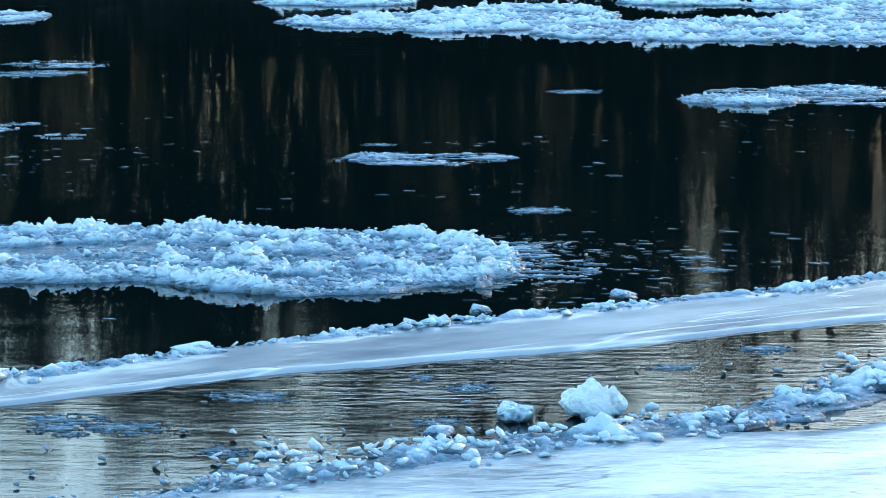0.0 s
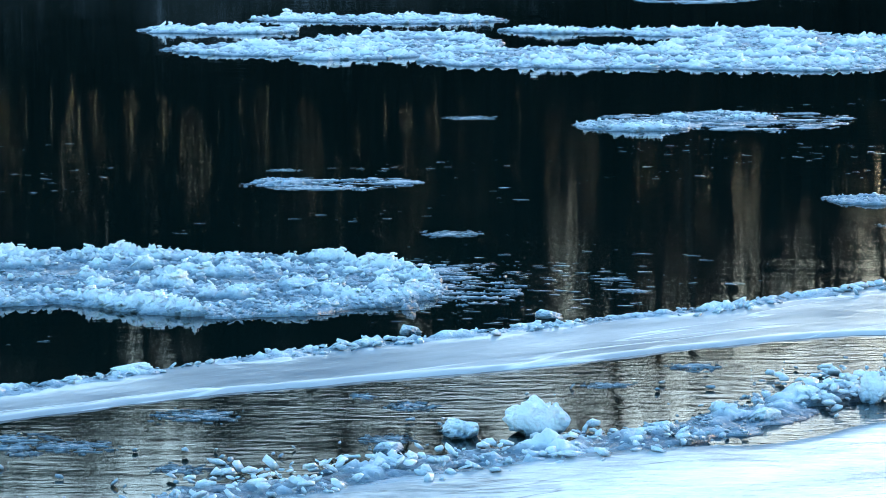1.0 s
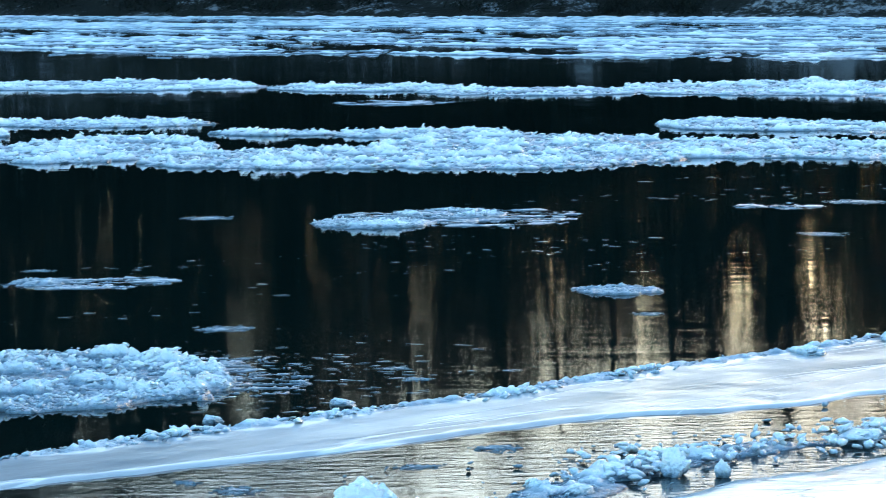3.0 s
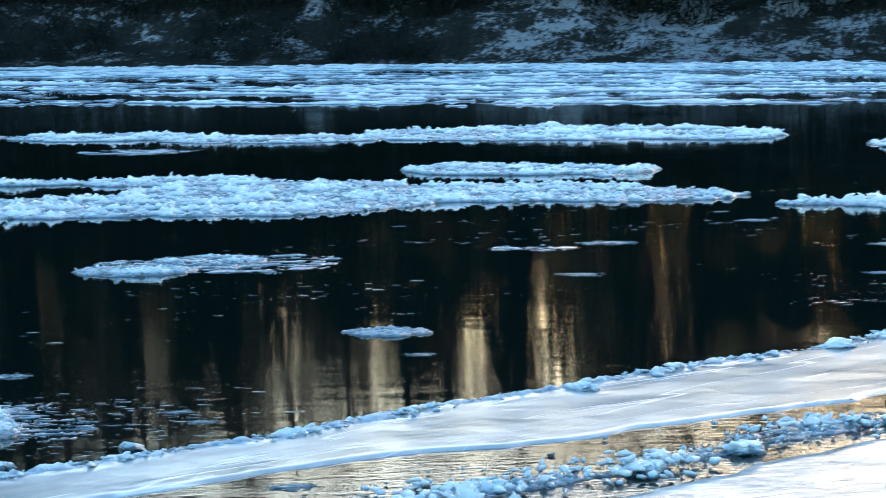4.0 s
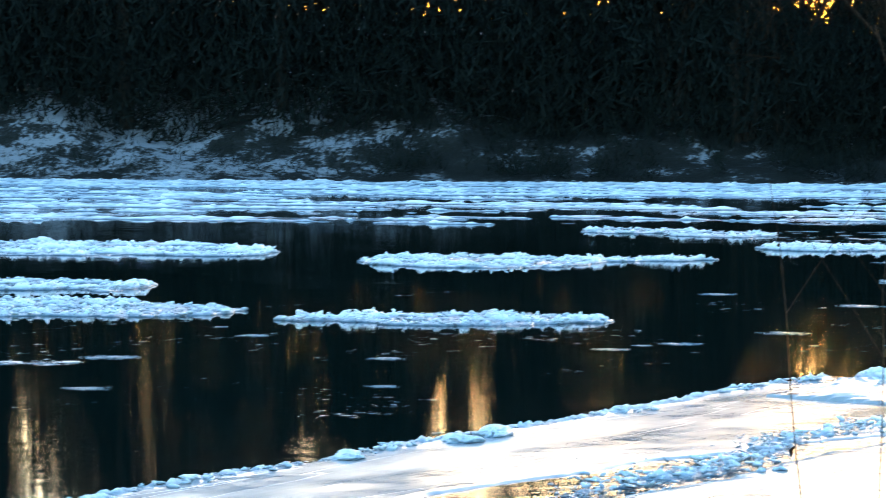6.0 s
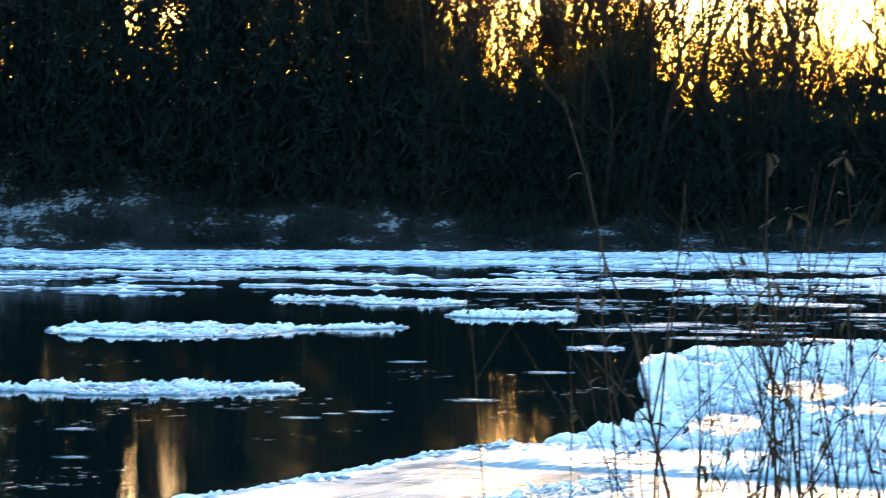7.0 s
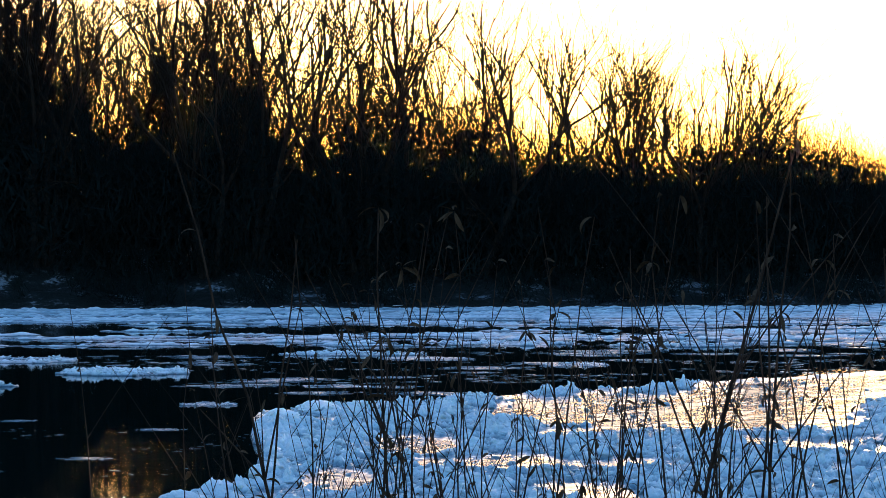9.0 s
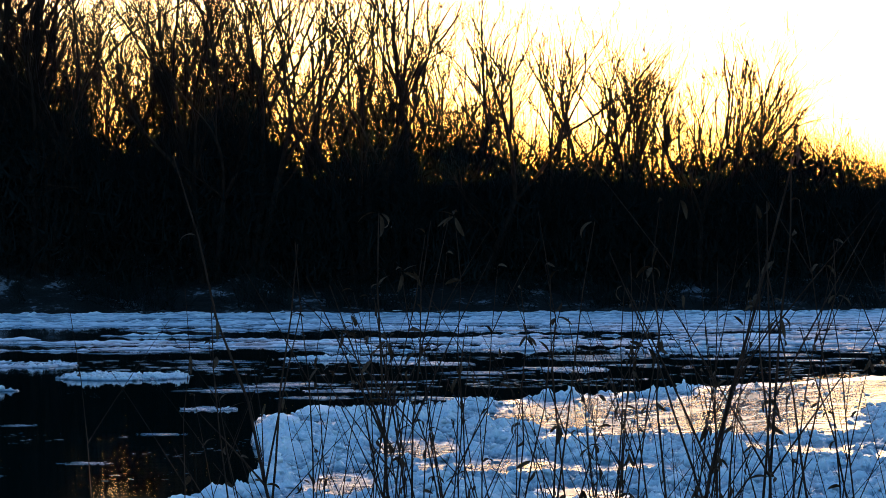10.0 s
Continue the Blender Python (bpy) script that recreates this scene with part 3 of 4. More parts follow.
ice_floe([(-44.2, 73.4, 3.2, 2.4, 27)], 104, 0.24, 0.65, 0.42, 0.065, 0.6, 0.5, chunks=8, rubble=500, bits=(0.056, 0.187))
ice_floe([(-39.3, 66.5, 1.6, 1.5, 28)], 124, 0.06, 0.35, 0.3, 0.05, 0.3, 0.5, torn=0.5, label=BROKEN)
ice_floe([(-44.3, 42.8, 0.95, 1.7, 32)], 135, 0.18, 0.65, 0.3, 0.035, 0.6, 0.25, chunks=8, rubble=300, bits=(0.04, 0.121))
ice_floe([(-34.4, 35.6, 1.15, 0.7, 34)], 136, 0.04, 0.25, 0.2, 0.025, 0.2, 0.3, torn=0.5, label=BROKEN)
ice_floe([(-27.7, 28.3, 0.56, 0.8, 35)], 137, 0.05, 0.3, 0.16, 0.02, 0.3, 0.25, torn=0.5, label=BROKEN)
ice_floe([(-26.1, 27.9, 0.45, 0.36, 35)], 138, 0.06, 0.4, 0.16, 0.018, 0.4, 0.14, torn=0.5, label=BROKEN)
ice_floe([(-9.75, 85.7, 2.15, 1.8, 8), (-9.4, 85.4, 0.6, 1.9, 8)], 115, 0.30, 0.72, 0.42, 0.045, 0.7, 0.3, chunks=18, rubble=500, bits=(0.072, 0.231))
ice_floe([(-5.85, 69.2, 0.8, 1.0, 7)], 116, 0.14, 0.55, 0.3, 0.03, 0.6, 0.25, chunks=6, rubble=160, bits=(0.04, 0.121))
ice_floe([(-14.0, 94.8, 2.1, 2.6, 4), (-17.4, 96.5, 2.4, 2.0, 8)], 117, 0.24, 0.7, 0.4, 0.07, 0.6, 0.6, chunks=12, rubble=600, bits=(0.072, 0.231))
ice_floe([(9.9, 108.0, 1.8, 1.9, -2), (7.4, 107.6, 1.4, 1.2, -2)], 118, 0.28, 0.6, 0.4, 0.05, 0.6, 0.4, chunks=8, rubble=300, bits=(0.072, 0.231))
ice_floe([(2.4, 110.2, 3.3, 1.7, -1)], 119, 0.24, 0.6, 0.4, 0.06, 0.6, 0.5, chunks=8, rubble=350, bits=(0.072, 0.231))
ice_floe([(-2.9, 99.8, 3.0, 1.5, -1), (-4.6, 101.0, 0.7, 1.2, -1)], 120, 0.22, 0.55, 0.35, 0.05, 0.6, 0.5, chunks=8, rubble=350, bits=(0.072, 0.231))
ice_floe([(-0.5, 96.3, 1.6, 1.2, -1)], 121, 0.12, 0.45, 0.3, 0.045, 0.5, 0.4)
ice_floe([(4.3, 91.2, 1.3, 1.5, -1)], 122, 0.18, 0.5, 0.3, 0.045, 0.5, 0.35, chunks=6, rubble=160, bits=(0.04, 0.121))
ice_floe([(-2.9, 78.0, 1.2, 1.0, -1)], 123, 0.12, 0.45, 0.3, 0.04, 0.4, 0.3, torn=0.5, label=BROKEN)


def sliver_ice(x, y, a, seed):
    """A torn skin of slush, a few hands wide."""
    def height(u, v):
        r = np.sqrt((u / a) ** 2 + (v / (a * 0.8)) ** 2)
        i = 0.8 * (1 - r) + 2.8 * (fbm(u / a * 3.0 + 3, v / a * 15.0, seed, 4, 0.7) - 0.5) - 0.38
        return -0.12 + 0.123 * smooth01(0.0, 0.02, i) + 0.009 * fbm(u * 20, v * 20, seed + 1, 2) * smooth01(0.0, 0.2, i)
    me = sheet_mesh("slush_skin", np.arange(-1.2 * a, 1.2 * a, 0.045 * max(a, 0.4)), np.arange(-1.0 * a, 1.0 * a, 0.02 * max(a, 0.4)), height, lambda u, v: (u, v), [M_THIN])
    ob = tagged(new("slush_skin", me), BROKEN, "slush", "ice floes on the river")
    ob.matrix_basis = pose(x, y, 0, 0, 0, math.degrees(math.atan2(-x, y)) - 6 + (seed * 37) % 12)
    return ob


for k, (x, y, a) in enumerate([(-24.4, 36.6, 0.35), (-16.8, 26.1, 0.3), (-13.3, 29.3, 0.2), (-33.5, 34.0, 0.8), (-28.6, 27.6, 0.45), (-30.3, 27.9, 0.6),
                               (-16.6, 43.5, 0.45), (-12.2, 44.6, 0.3), (-9.0, 47.5, 0.3), (-6.6, 52.0, 0.45), (-8.0, 49.0, 0.35), (-11.0, 40.0, 0.25), (-6.0, 60.0, 0.5),
                               (-9.5, 63.0, 0.4), (-1.5, 83.0, 0.8), (1.0, 86.0, 0.7), (6.5, 95.0, 1.0), (9.5, 100.0, 1.2), (12.5, 104.0, 1.2), (-8.0, 93.0, 0.9), (6.0, 101.0, 1.0)]):
    sliver_ice(x, y, a, 400 + k)


def scatter_slivers():
    rng = np.random.default_rng(12)
    for k in range(34):
        r, az = rng.uniform(70, 112), radians(rng.uniform(-6.5, 9))
        sliver_ice(r * math.sin(az), r * math.cos(az), rng.uniform(0.7, 1.7), 460 + k)
    for k in range(9):
        s, n = rng.uniform(2, 44), -rng.uniform(1.0, 15.0)
        x, y = xy_of(s, n)
        sliver_ice(x, y, rng.uniform(0.15, 0.4), 500 + k)
    for k in range(16):
        s = rng.uniform(0.5, 9)
        x, y = xy_of(s, rng.uniform(1.7, 3.4))
        sliver_ice(x, y, rng.uniform(0.10, 0.34), 520 + k)


scatter_slivers()


def make_flakes():
    """Thin flakes of new ice that drift in strings between the floes."""
    rng = np.random.default_rng(14)
    s, n = rng.uniform(-2, 46, 9000), -0.4 - 16 * rng.uniform(0, 1, 9000) ** 1.3
    x, y = xy_of(s, n)
    keep = np.flatnonzero(fbm(s * 0.22, n * 0.55, 15, 4, 0.6) > 0.60)[:1100]
    fx, fy = rng.normal(-14.9, 0.9, 380), rng.normal(23.5, 1.1, 380)
    near_x, near_y = np.concatenate([x[keep], fx]), np.concatenate([y[keep], fy])
    r, az = rng.uniform(66, 116, 5000), np.radians(rng.uniform(-8, 10, 5000))
    x, y = r * np.sin(az), r * np.cos(az)
    keep = np.flatnonzero(fbm(x * 0.10, y * 0.35, 16, 4, 0.6) > 0.56)[:900]
    for px, py, small, big in ((near_x, near_y, 0.012, 0.07), (x[keep], y[keep], 0.05, 0.26)):
        size = small + (big - small) * rng.uniform(0, 1, len(px)) ** 2.5
        me = rubble_mesh("ice_flakes", rng, px, py, np.full(len(px), 0.004), size, M_THIN, (0.10, 0.2), 0.03, True, np.arctan2(-px, py) + rng.normal(0, 0.2, len(px)), 3.0)
        tagged(new("ice_flakes", me), "thin flakes of new ice drifting in strings", "slush", kind="stuff")


make_flakes()

# ---- brash along the shore ----
def brash(name, label, spots, seed):
    """Many small lumps as one heap. spots: x, y, z, size."""
    x, y, z, size = np.array(spots).T
    tagged(new(name, rubble_mesh(name, np.random.default_rng(seed), x, y, z, size, M_SLUSH)), label, "slush", kind="stuff")


def make_brash():
    rng = np.random.default_rng(31)
    spots = []
    for _ in range(3800):
        s = rng.uniform(-9, 27)
        mid = 3.95 + 0.25 * math.sin(s * 0.45) + 0.2 * math.sin(s * 1.3)
        heap = 0.5 + 0.5 * math.sin(s * 1.9 + 1.0) * math.sin(s * 0.67)
        n = mid + rng.normal(0, 0.16 + 0.18 * heap)
        x, y = xy_of(s, n)
        near = math.exp(-((n - mid) / 0.3) ** 2)
        size = 0.03 + 0.13 * rng.uniform(0, 1) ** 2.5 * (0.3 + 0.9 * heap)
        spots.append((x, y, 0.02 + 0.2 * size + 0.09 * heap * near * rng.uniform(0.2, 1), size))
    for _ in range(160):
        s = rng.uniform(-9, 22)
        x, y = xy_of(s, rng.uniform(2.4, 3.9))
        spots.append((x, y, 0.02, rng.uniform(0.02, 0.08)))
    brash("brash_ice", "small broken lumps of slush heaped in a line", spots, 32)
    spots = []
    for _ in range(1700):
        s = rng.uniform(-8, 31)
        edge = 0.5 * (float(fbm(np.array([s * 0.5]), np.array([0.0]), 21, 4)[0]) - 0.5)
        heap = abs(math.sin(s * 0.7)) * abs(math.sin(s * 1.7 + 0.6))
        x, y = xy_of(s, edge + abs(rng.normal(0, 0.06 + 0.12 * heap)) + 0.03)
        spots.append((x, y, 0.03 + 0.04 * heap * rng.uniform(0, 1), 0.03 + 0.13 * rng.uniform(0, 1) ** 2 * (0.4 + 0.9 * heap)))
    brash("shelf_rim_slush", "crumbly white slush along the edge of the shelf", spots, 33)


make_brash()


def make_ridge():
    def height(s, n):
        mid = 3.95 + 0.25 * np.sin(s * 0.45) + 0.2 * np.sin(s * 1.3)
        near = np.exp(-((n - mid) / 0.5) ** 2)
        i = near * 0.62 + 0.75 * fbm(s * 1.1, n * 1.9, 35, 4, 0.65) - 0.85
        z = 0.012 + 0.11 * (crest(s, n, 36, 0.36, 0.42) + 0.65 * crest(s, n, 38, 0.14, 0.4)) * near * smooth01(0, 0.15, i) * (0.4 + 0.8 * fbm(s * 0.7, n * 0.7, 37, 2))
        body = smooth01(0, 0.03, i)
        return z * body - 0.12 * (1 - body)
    me = sheet_mesh("slush_ridge", np.arange(-9, 28, 0.035), np.arange(2.6, 5.4, 0.035), height, xy_of, [M_SLUSH])
    tagged(new("slush_ridge", me), "low ridge of broken white slush on shore ice", "slush", kind="stuff")


make_ridge()


def ice_block(x, y, wide, high, k, turn=0.0, label="rounded block of white ice stranded on the shore ice"):
    root = new("ice_block", BLOCKS[k % 8])
    root.matrix_basis = pose(x, y, -0.01, 0, 0, turn) @ Matrix.Diagonal((wide * 1.05, wide * 0.9, high * 1.55, 1))
    return tagged(root, label, "ice block", "blocks along the shore")


for k, (x, y, wide, high) in enumerate([
        (-10.16, 18.31, 0.42, 0.30), (-10.53, 17.88, 0.42, 0.23), (-10.6, 17.19, 0.35, 0.13), (-9.19, 20.32, 0.35, 0.24),
        (-9.11, 19.55, 0.35, 0.16), (-9.48, 18.8, 0.42, 0.15), (-9.5, 17.66, 0.55, 0.12), (-8.84, 20.65, 0.39, 0.33),
        (-8.47, 20.75, 0.18, 0.24), (-9.43, 19.55, 0.33, 0.2), (-6.76, 26.05, 0.53, 0.29), (-7.66, 23.98, 0.6, 0.22),
        (-8.15, 22.7, 0.67, 0.17)]):
    ice_block(x, y, wide * (1.0 if k == 0 else 0.68), high * (1.0 if k == 0 else 0.72), k, 47 * k)
for k, (x, y, wide, high) in enumerate([
        (-13.94, 18.22, 0.45, 0.12), (-13.38, 20.98, 0.22, 0.09), (-14.21, 17.19, 0.30, 0.09), (-12.9, 22.31, 0.29, 0.08),
        (-9.01, 31.27, 0.55, 0.15), (-10.43, 27.12, 0.46, 0.13), (-8.16, 33.33, 0.62, 0.16), (-7.88, 34.06, 0.5, 0.2)]):
    ice_block(x, y, wide, high, k + 3, 61 * k, "white lump of ice on the edge of the ice shelf")
for k, (x, y, wide, high) in enumerate([
        (-3.6, 62.4, 1.0, 0.36), (-2.9, 65.2, 1.1, 0.36), (-2.0, 66.6, 0.9, 0.28), (-3.0, 47.3, 0.57, 0.36), (0.4, 69.2, 0.8, 0.3)]):
    ice_block(x, y, wide, high, k + 5, 75 * k, "large jagged block at the corner of the shore ice")


# ---- the far pack of drift ice ----
def make_pack():
    def height(x, y):
        b = -bank_beyond(x, y)
        u, v = x * 0.96 + y * 0.1, y
        lead = 0.62 * fbm(u * 0.06, v * 0.17, 61, 5, 0.70) + 0.38 * fbm(u * 0.30, v * 0.75, 66, 4, 0.65)
        want = 0.435 + 0.08 * smooth01(10, 42, b) + 0.25 * smooth01(58, 76, b) - 0.12 * smooth01(12, 0, b) - 0.06 * smooth01(-60, -25, x) * smooth01(42, 26, b) + 0.05 * smooth01(-10, 10, x) * smooth01(30, 45, b)
        i = lead - want
        z = 0.02 + smooth01(0.0, 0.05, i) * (0.10 * crest(x, y, 62, 0.7, 0.40) + 0.07 * crest(x, y, 64, 0.35, 0.42) + 0.02)
        seam = smooth01(0.50, 0.43, fbm(u * 0.22, v * 1.5, 68, 4, 0.65))
        z = z * (1 - 0.9 * seam)
        body = smooth01(0.0, 0.02, i)
        return z * body - 0.12 * (1 - body)
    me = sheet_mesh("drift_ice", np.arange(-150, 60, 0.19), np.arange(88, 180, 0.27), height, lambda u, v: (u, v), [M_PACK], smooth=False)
    tagged(new("drift_ice", me), "dense pack of white drift ice with dark leads", "drift ice", kind="stuff")


make_pack()


# ---- trees ----
def cross(a, b):
    return np.array((a[1] * b[2] - a[2] * b[1], a[2] * b[0] - a[0] * b[2], a[0] * b[1] - a[1] * b[0]))


def unit(a):
    return a / math.sqrt(a[0] * a[0] + a[1] * a[1] + a[2] * a[2] + 1e-12)


RINGS = {k: (np.cos(np.arange(k) * 2 * np.pi / k)[:, None], np.sin(np.arange(k) * 2 * np.pi / k)[:, None]) for k in (3, 4, 5, 6, 8)}
STRIPS = {}


def strip_faces(n, sides):
    if (n, sides) not in STRIPS:
        i = np.arange(sides)
        j = (i + 1) % sides
        base = np.arange(n - 1)[:, None] * sides
        STRIPS[n, sides] = np.stack([base + i, base + j, base + sides + j, base + sides + i], -1).reshape(-1, 4)
    return STRIPS[n, sides]


class Tubes:
    def __init__(self):
        self.v, self.f, self.k = [], [], 0

    def add(self, pts, radii, sides):
        pts = np.asarray(pts)
        d = unit(pts[-1] - pts[0])
        p = unit(cross(d, (1.0, 0, 0) if abs(d[0]) < 0.8 else (0, 1.0, 0)))
        q = cross(d, p)
        c, s = RINGS[sides]
        co = pts[:, None, :] + np.asarray(radii)[:, None, None] * (c * p + s * q)[None]
        self.v.append(co.reshape(-1, 3))
        self.f.append(strip_faces(len(pts), sides) + self.k)
        self.k += len(pts) * sides

    def mesh(self, name, mat):
        return mesh_from(name, np.concatenate(self.v), np.concatenate(self.f), [mat], True)


def twigs(tubes, rng, starts, dirs, lens, radius, per):
    """Fine end shoots along the last branches, all at once: thin three-sided rods."""
    p0, d0, ln = np.repeat(np.array(starts), per, 0), np.repeat(np.array(dirs), per, 0), np.repeat(np.array(lens), per)
    n = len(p0)
    p = p0 + d0 * (ln * rng.uniform(0.15, 1.0, n))[:, None]
    d = d0 + rng.normal(0, 0.5, (n, 3)) + np.array([0, 0, 0.12])
    d /= np.linalg.norm(d, axis=1)[:, None]
    e = p + d * (ln * rng.uniform(0.35, 0.75, n))[:, None]
    side = np.cross(d, rng.normal(0, 1, (n, 3)))
    side /= np.linalg.norm(side, axis=1)[:, None]
    up = np.cross(d, side)
    ring = np.stack([side, -0.5 * side + 0.87 * up, -0.5 * side - 0.87 * up], 1)
    co = np.concatenate([p[:, None] + radius * ring, e[:, None] + 0.4 * radius * ring], 1)
    fa = (np.arange(n) * 6)[:, None, None] + strip_faces(2, 3)[None]
    tubes.v.append(co.reshape(-1, 3))
    tubes.f.append(fa.reshape(-1, 4) + tubes.k)
    tubes.k += n * 6


def grow(rng, out, p, d, length, radius, level, spec, ends):
    """One shoot and, from it, its own shoots. spec: per level (children, angle, length ratio)."""
    segs, sides = (7, 5, 4, 3)[level], (8, 5, 4, 3)[level]
    pts, dirs = [p], [d]
    wob = rng.normal(0, (0.05, 0.13, 0.17, 0.2)[level], (segs, 3))
    wob[:, 2] += spec["lift"] * (0.3 if level == 0 else 1.0)
    for k in range(segs):
        d = unit(d + wob[k])
        p = p + d * (length / segs)
        pts.append(p)
        dirs.append(d)
    rad = radius * np.linspace(1, (0.25, 0.2, 0.25, 0.35)[level], segs + 1)
    out[0 if level == 0 else 1].add(pts, rad, sides)
    if level == 3:
        ends.append((pts[0], unit(pts[-1] - pts[0]), length))
        return
    n, ang, ratio = spec["levels"][level]
    r1, r2, r3 = rng.uniform(0, 1, n), rng.uniform(0.6, 1.3, n), rng.uniform(0.7, 1.2, n)
    sides_to = rng.normal(0, 1, (n, 3))
    at = spec["first"] if level == 0 else 0.25
    for k in range(n):
        f = min(at + (1 - at) * (k + r1[k]) / n, 0.98)
        i = min(int(f * segs), segs - 1)
        w = f * segs - i
        dd = dirs[i + 1]
        side = unit(cross(dd, sides_to[k]))
        a = radians(ang * r2[k])
        ln = length * ratio * r3[k] * (1.1 - 0.55 * f if level == 0 else 1.05 - 0.5 * f)
        grow(rng, out, pts[i] * (1 - w) + pts[i + 1] * w, dd * math.cos(a) + side * math.sin(a), ln, max(rad[i] * 0.58, 0.016), level + 1, spec, ends)


def make_tree(seed, high, stems=1, lean=(0, 0), spread=38, lift=0.05, first=0.22, thick=0.019, n0=10):
    rng = np.random.default_rng(seed)
    out = (Tubes(), Tubes())
    spec = dict(levels=[(n0, spread, 0.58), (5, 36, 0.5), (4, 38, 0.5)], lift=lift, first=first)
    ends = []
    for k in range(stems):
        off = rng.normal(0, 0.35, 3) * (stems > 1)
        off[2] = 0
        tilt = np.array([lean[0], lean[1], 1.0]) + rng.normal(0, 0.13, 3) * (stems > 1)
        grow(rng, out, np.array([0, 0, -0.4]) + off, tilt / np.linalg.norm(tilt), high * (1.0 if k == 0 else rng.uniform(0.75, 1.0)), high * thick * (1 if stems == 1 else 0.75), 0, spec, ends)
    twigs(out[1], rng, *zip(*ends), 0.013, 4)
    root = new("bare_tree")
    child("trunk", out[0].mesh("trunk", M_BARK), root)
    child("crown", out[1].mesh("crown", M_TWIG), root, "bare twiggy crown")
    return tagged(root, "tall leafless tree on the far wooded bank", "tree", "trees on the far bank")


def fork_tree(seed, high, stems=1, lean=0.0, fan=1.0):
    """A bare tree that forks again and again into rising limbs. lean: its slant along the bank; fan: how wide it spreads."""
    rng = np.random.default_rng(seed)
    out = (Tubes(), Tubes())
    ends = []

    def limb(p, d, length, radius, level):
        segs, sides = (6, 4, 4, 3, 3, 2)[level], (8, 6, 5, 4, 3, 3)[level]
        pts, dirs = [p], []
        for w in rng.normal(0, (0.045, 0.08, 0.10, 0.13, 0.16, 0.2)[level], (segs, 3)):
            d = unit(d + w + np.array([0, 0, 0.03 + 0.012 * level]))
            p = p + d * (length / segs)
            pts.append(p)
            dirs.append(d)
        tip = radius * (0.72 if level < 4 else 0.4)
        rad = np.linspace(radius, tip, segs + 1)
        out[0 if level == 0 else 1].add(pts, rad, sides)
        if level >= 3:
            ends.append((pts[0], unit(pts[-1] - pts[0]), length))
        if level == 5:
            return
        for k in range((1, 1, 2, 1, 0)[level]):
            i = int(rng.integers(max(1, segs // 2), segs + 1))
            side = unit(cross(dirs[i - 1], rng.normal(0, 1, 3)))
            a = radians(rng.uniform(28, 55) * (0.6 + 0.4 * fan))
            limb(pts[i], dirs[i - 1] * math.cos(a) + side * math.sin(a), length * rng.uniform(0.35, 0.6), max(tip * 0.42, 0.02), min(level + 2, 5))
        turn = rng.normal(0, 1, 3)
        n = 3 if rng.random() < 0.35 and level < 3 else 2
        for k in range(n):
            side = unit(cross(d, turn)) if k == 0 else -unit(cross(d, turn + rng.normal(0, 0.7, 3)))
            a = radians(rng.uniform(9, 38) * fan)
            limb(p, d * math.cos(a) + side * math.sin(a), length * rng.uniform(0.66, 0.88), max(tip * (0.88 if k == 0 else 0.72), 0.02), level + 1)

    for k in range(stems):
        spread = 0.12 * (k - (stems - 1) / 2) * fan
        tilt = np.array([lean + spread + rng.normal(0, 0.03), rng.normal(0, 0.08), 1.0])
        tall = high * (1.0 if k == 0 else rng.uniform(0.8, 1.0))
        limb(np.array([0.35 * (k - (stems - 1) / 2), 0.2 * rng.normal(), -0.4]), unit(tilt), tall * 0.345, (0.11 + 0.0095 * tall) * (1.0 if stems == 1 else 0.85), 0)
    twigs(out[1], rng, *zip(*ends), 0.015, 2)
    root = new("bare_tree")
    child("trunk", out[0].mesh("trunk", M_BARK), root)
    child("crown", out[1].mesh("crown", M_TWIG), root, "bare twiggy crown")
    return tagged(root, "tall leafless tree with forking limbs on the far bank", "tree", "trees on the far bank")


def bank_point(az, beyond):
    """The place on the far bank in the direction az (degrees clockwise from +y), so far beyond the water's edge."""
    a = radians(az)
    r = (170 + 1.011 * beyond) / (math.cos(a) - 0.15 * math.sin(a))
    return r * math.sin(a), r * math.cos(a)


def on_ground(x, y):
    return float(ground_z(np.array([float(x)]), np.array([float(y)]))[0])


def stand(tree, az, beyond, turn=0.0):
    x, y = bank_point(az, beyond)
    tree.matrix_basis = pose(x, y, on_ground(x, y), 0, 0, turn)
    return tree


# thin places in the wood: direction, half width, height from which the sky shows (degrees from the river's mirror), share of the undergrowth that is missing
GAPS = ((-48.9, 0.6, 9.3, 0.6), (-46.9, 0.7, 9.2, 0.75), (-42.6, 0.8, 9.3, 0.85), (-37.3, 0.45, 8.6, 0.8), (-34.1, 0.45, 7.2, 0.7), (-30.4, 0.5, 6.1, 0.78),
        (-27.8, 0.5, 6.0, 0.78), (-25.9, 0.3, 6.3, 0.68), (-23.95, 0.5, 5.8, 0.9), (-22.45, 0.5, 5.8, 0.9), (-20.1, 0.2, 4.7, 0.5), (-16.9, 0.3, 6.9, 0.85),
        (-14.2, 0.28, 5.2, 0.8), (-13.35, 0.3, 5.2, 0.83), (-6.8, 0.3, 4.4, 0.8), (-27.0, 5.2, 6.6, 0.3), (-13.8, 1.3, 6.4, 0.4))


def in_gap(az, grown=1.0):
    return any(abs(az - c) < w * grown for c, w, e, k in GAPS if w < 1)


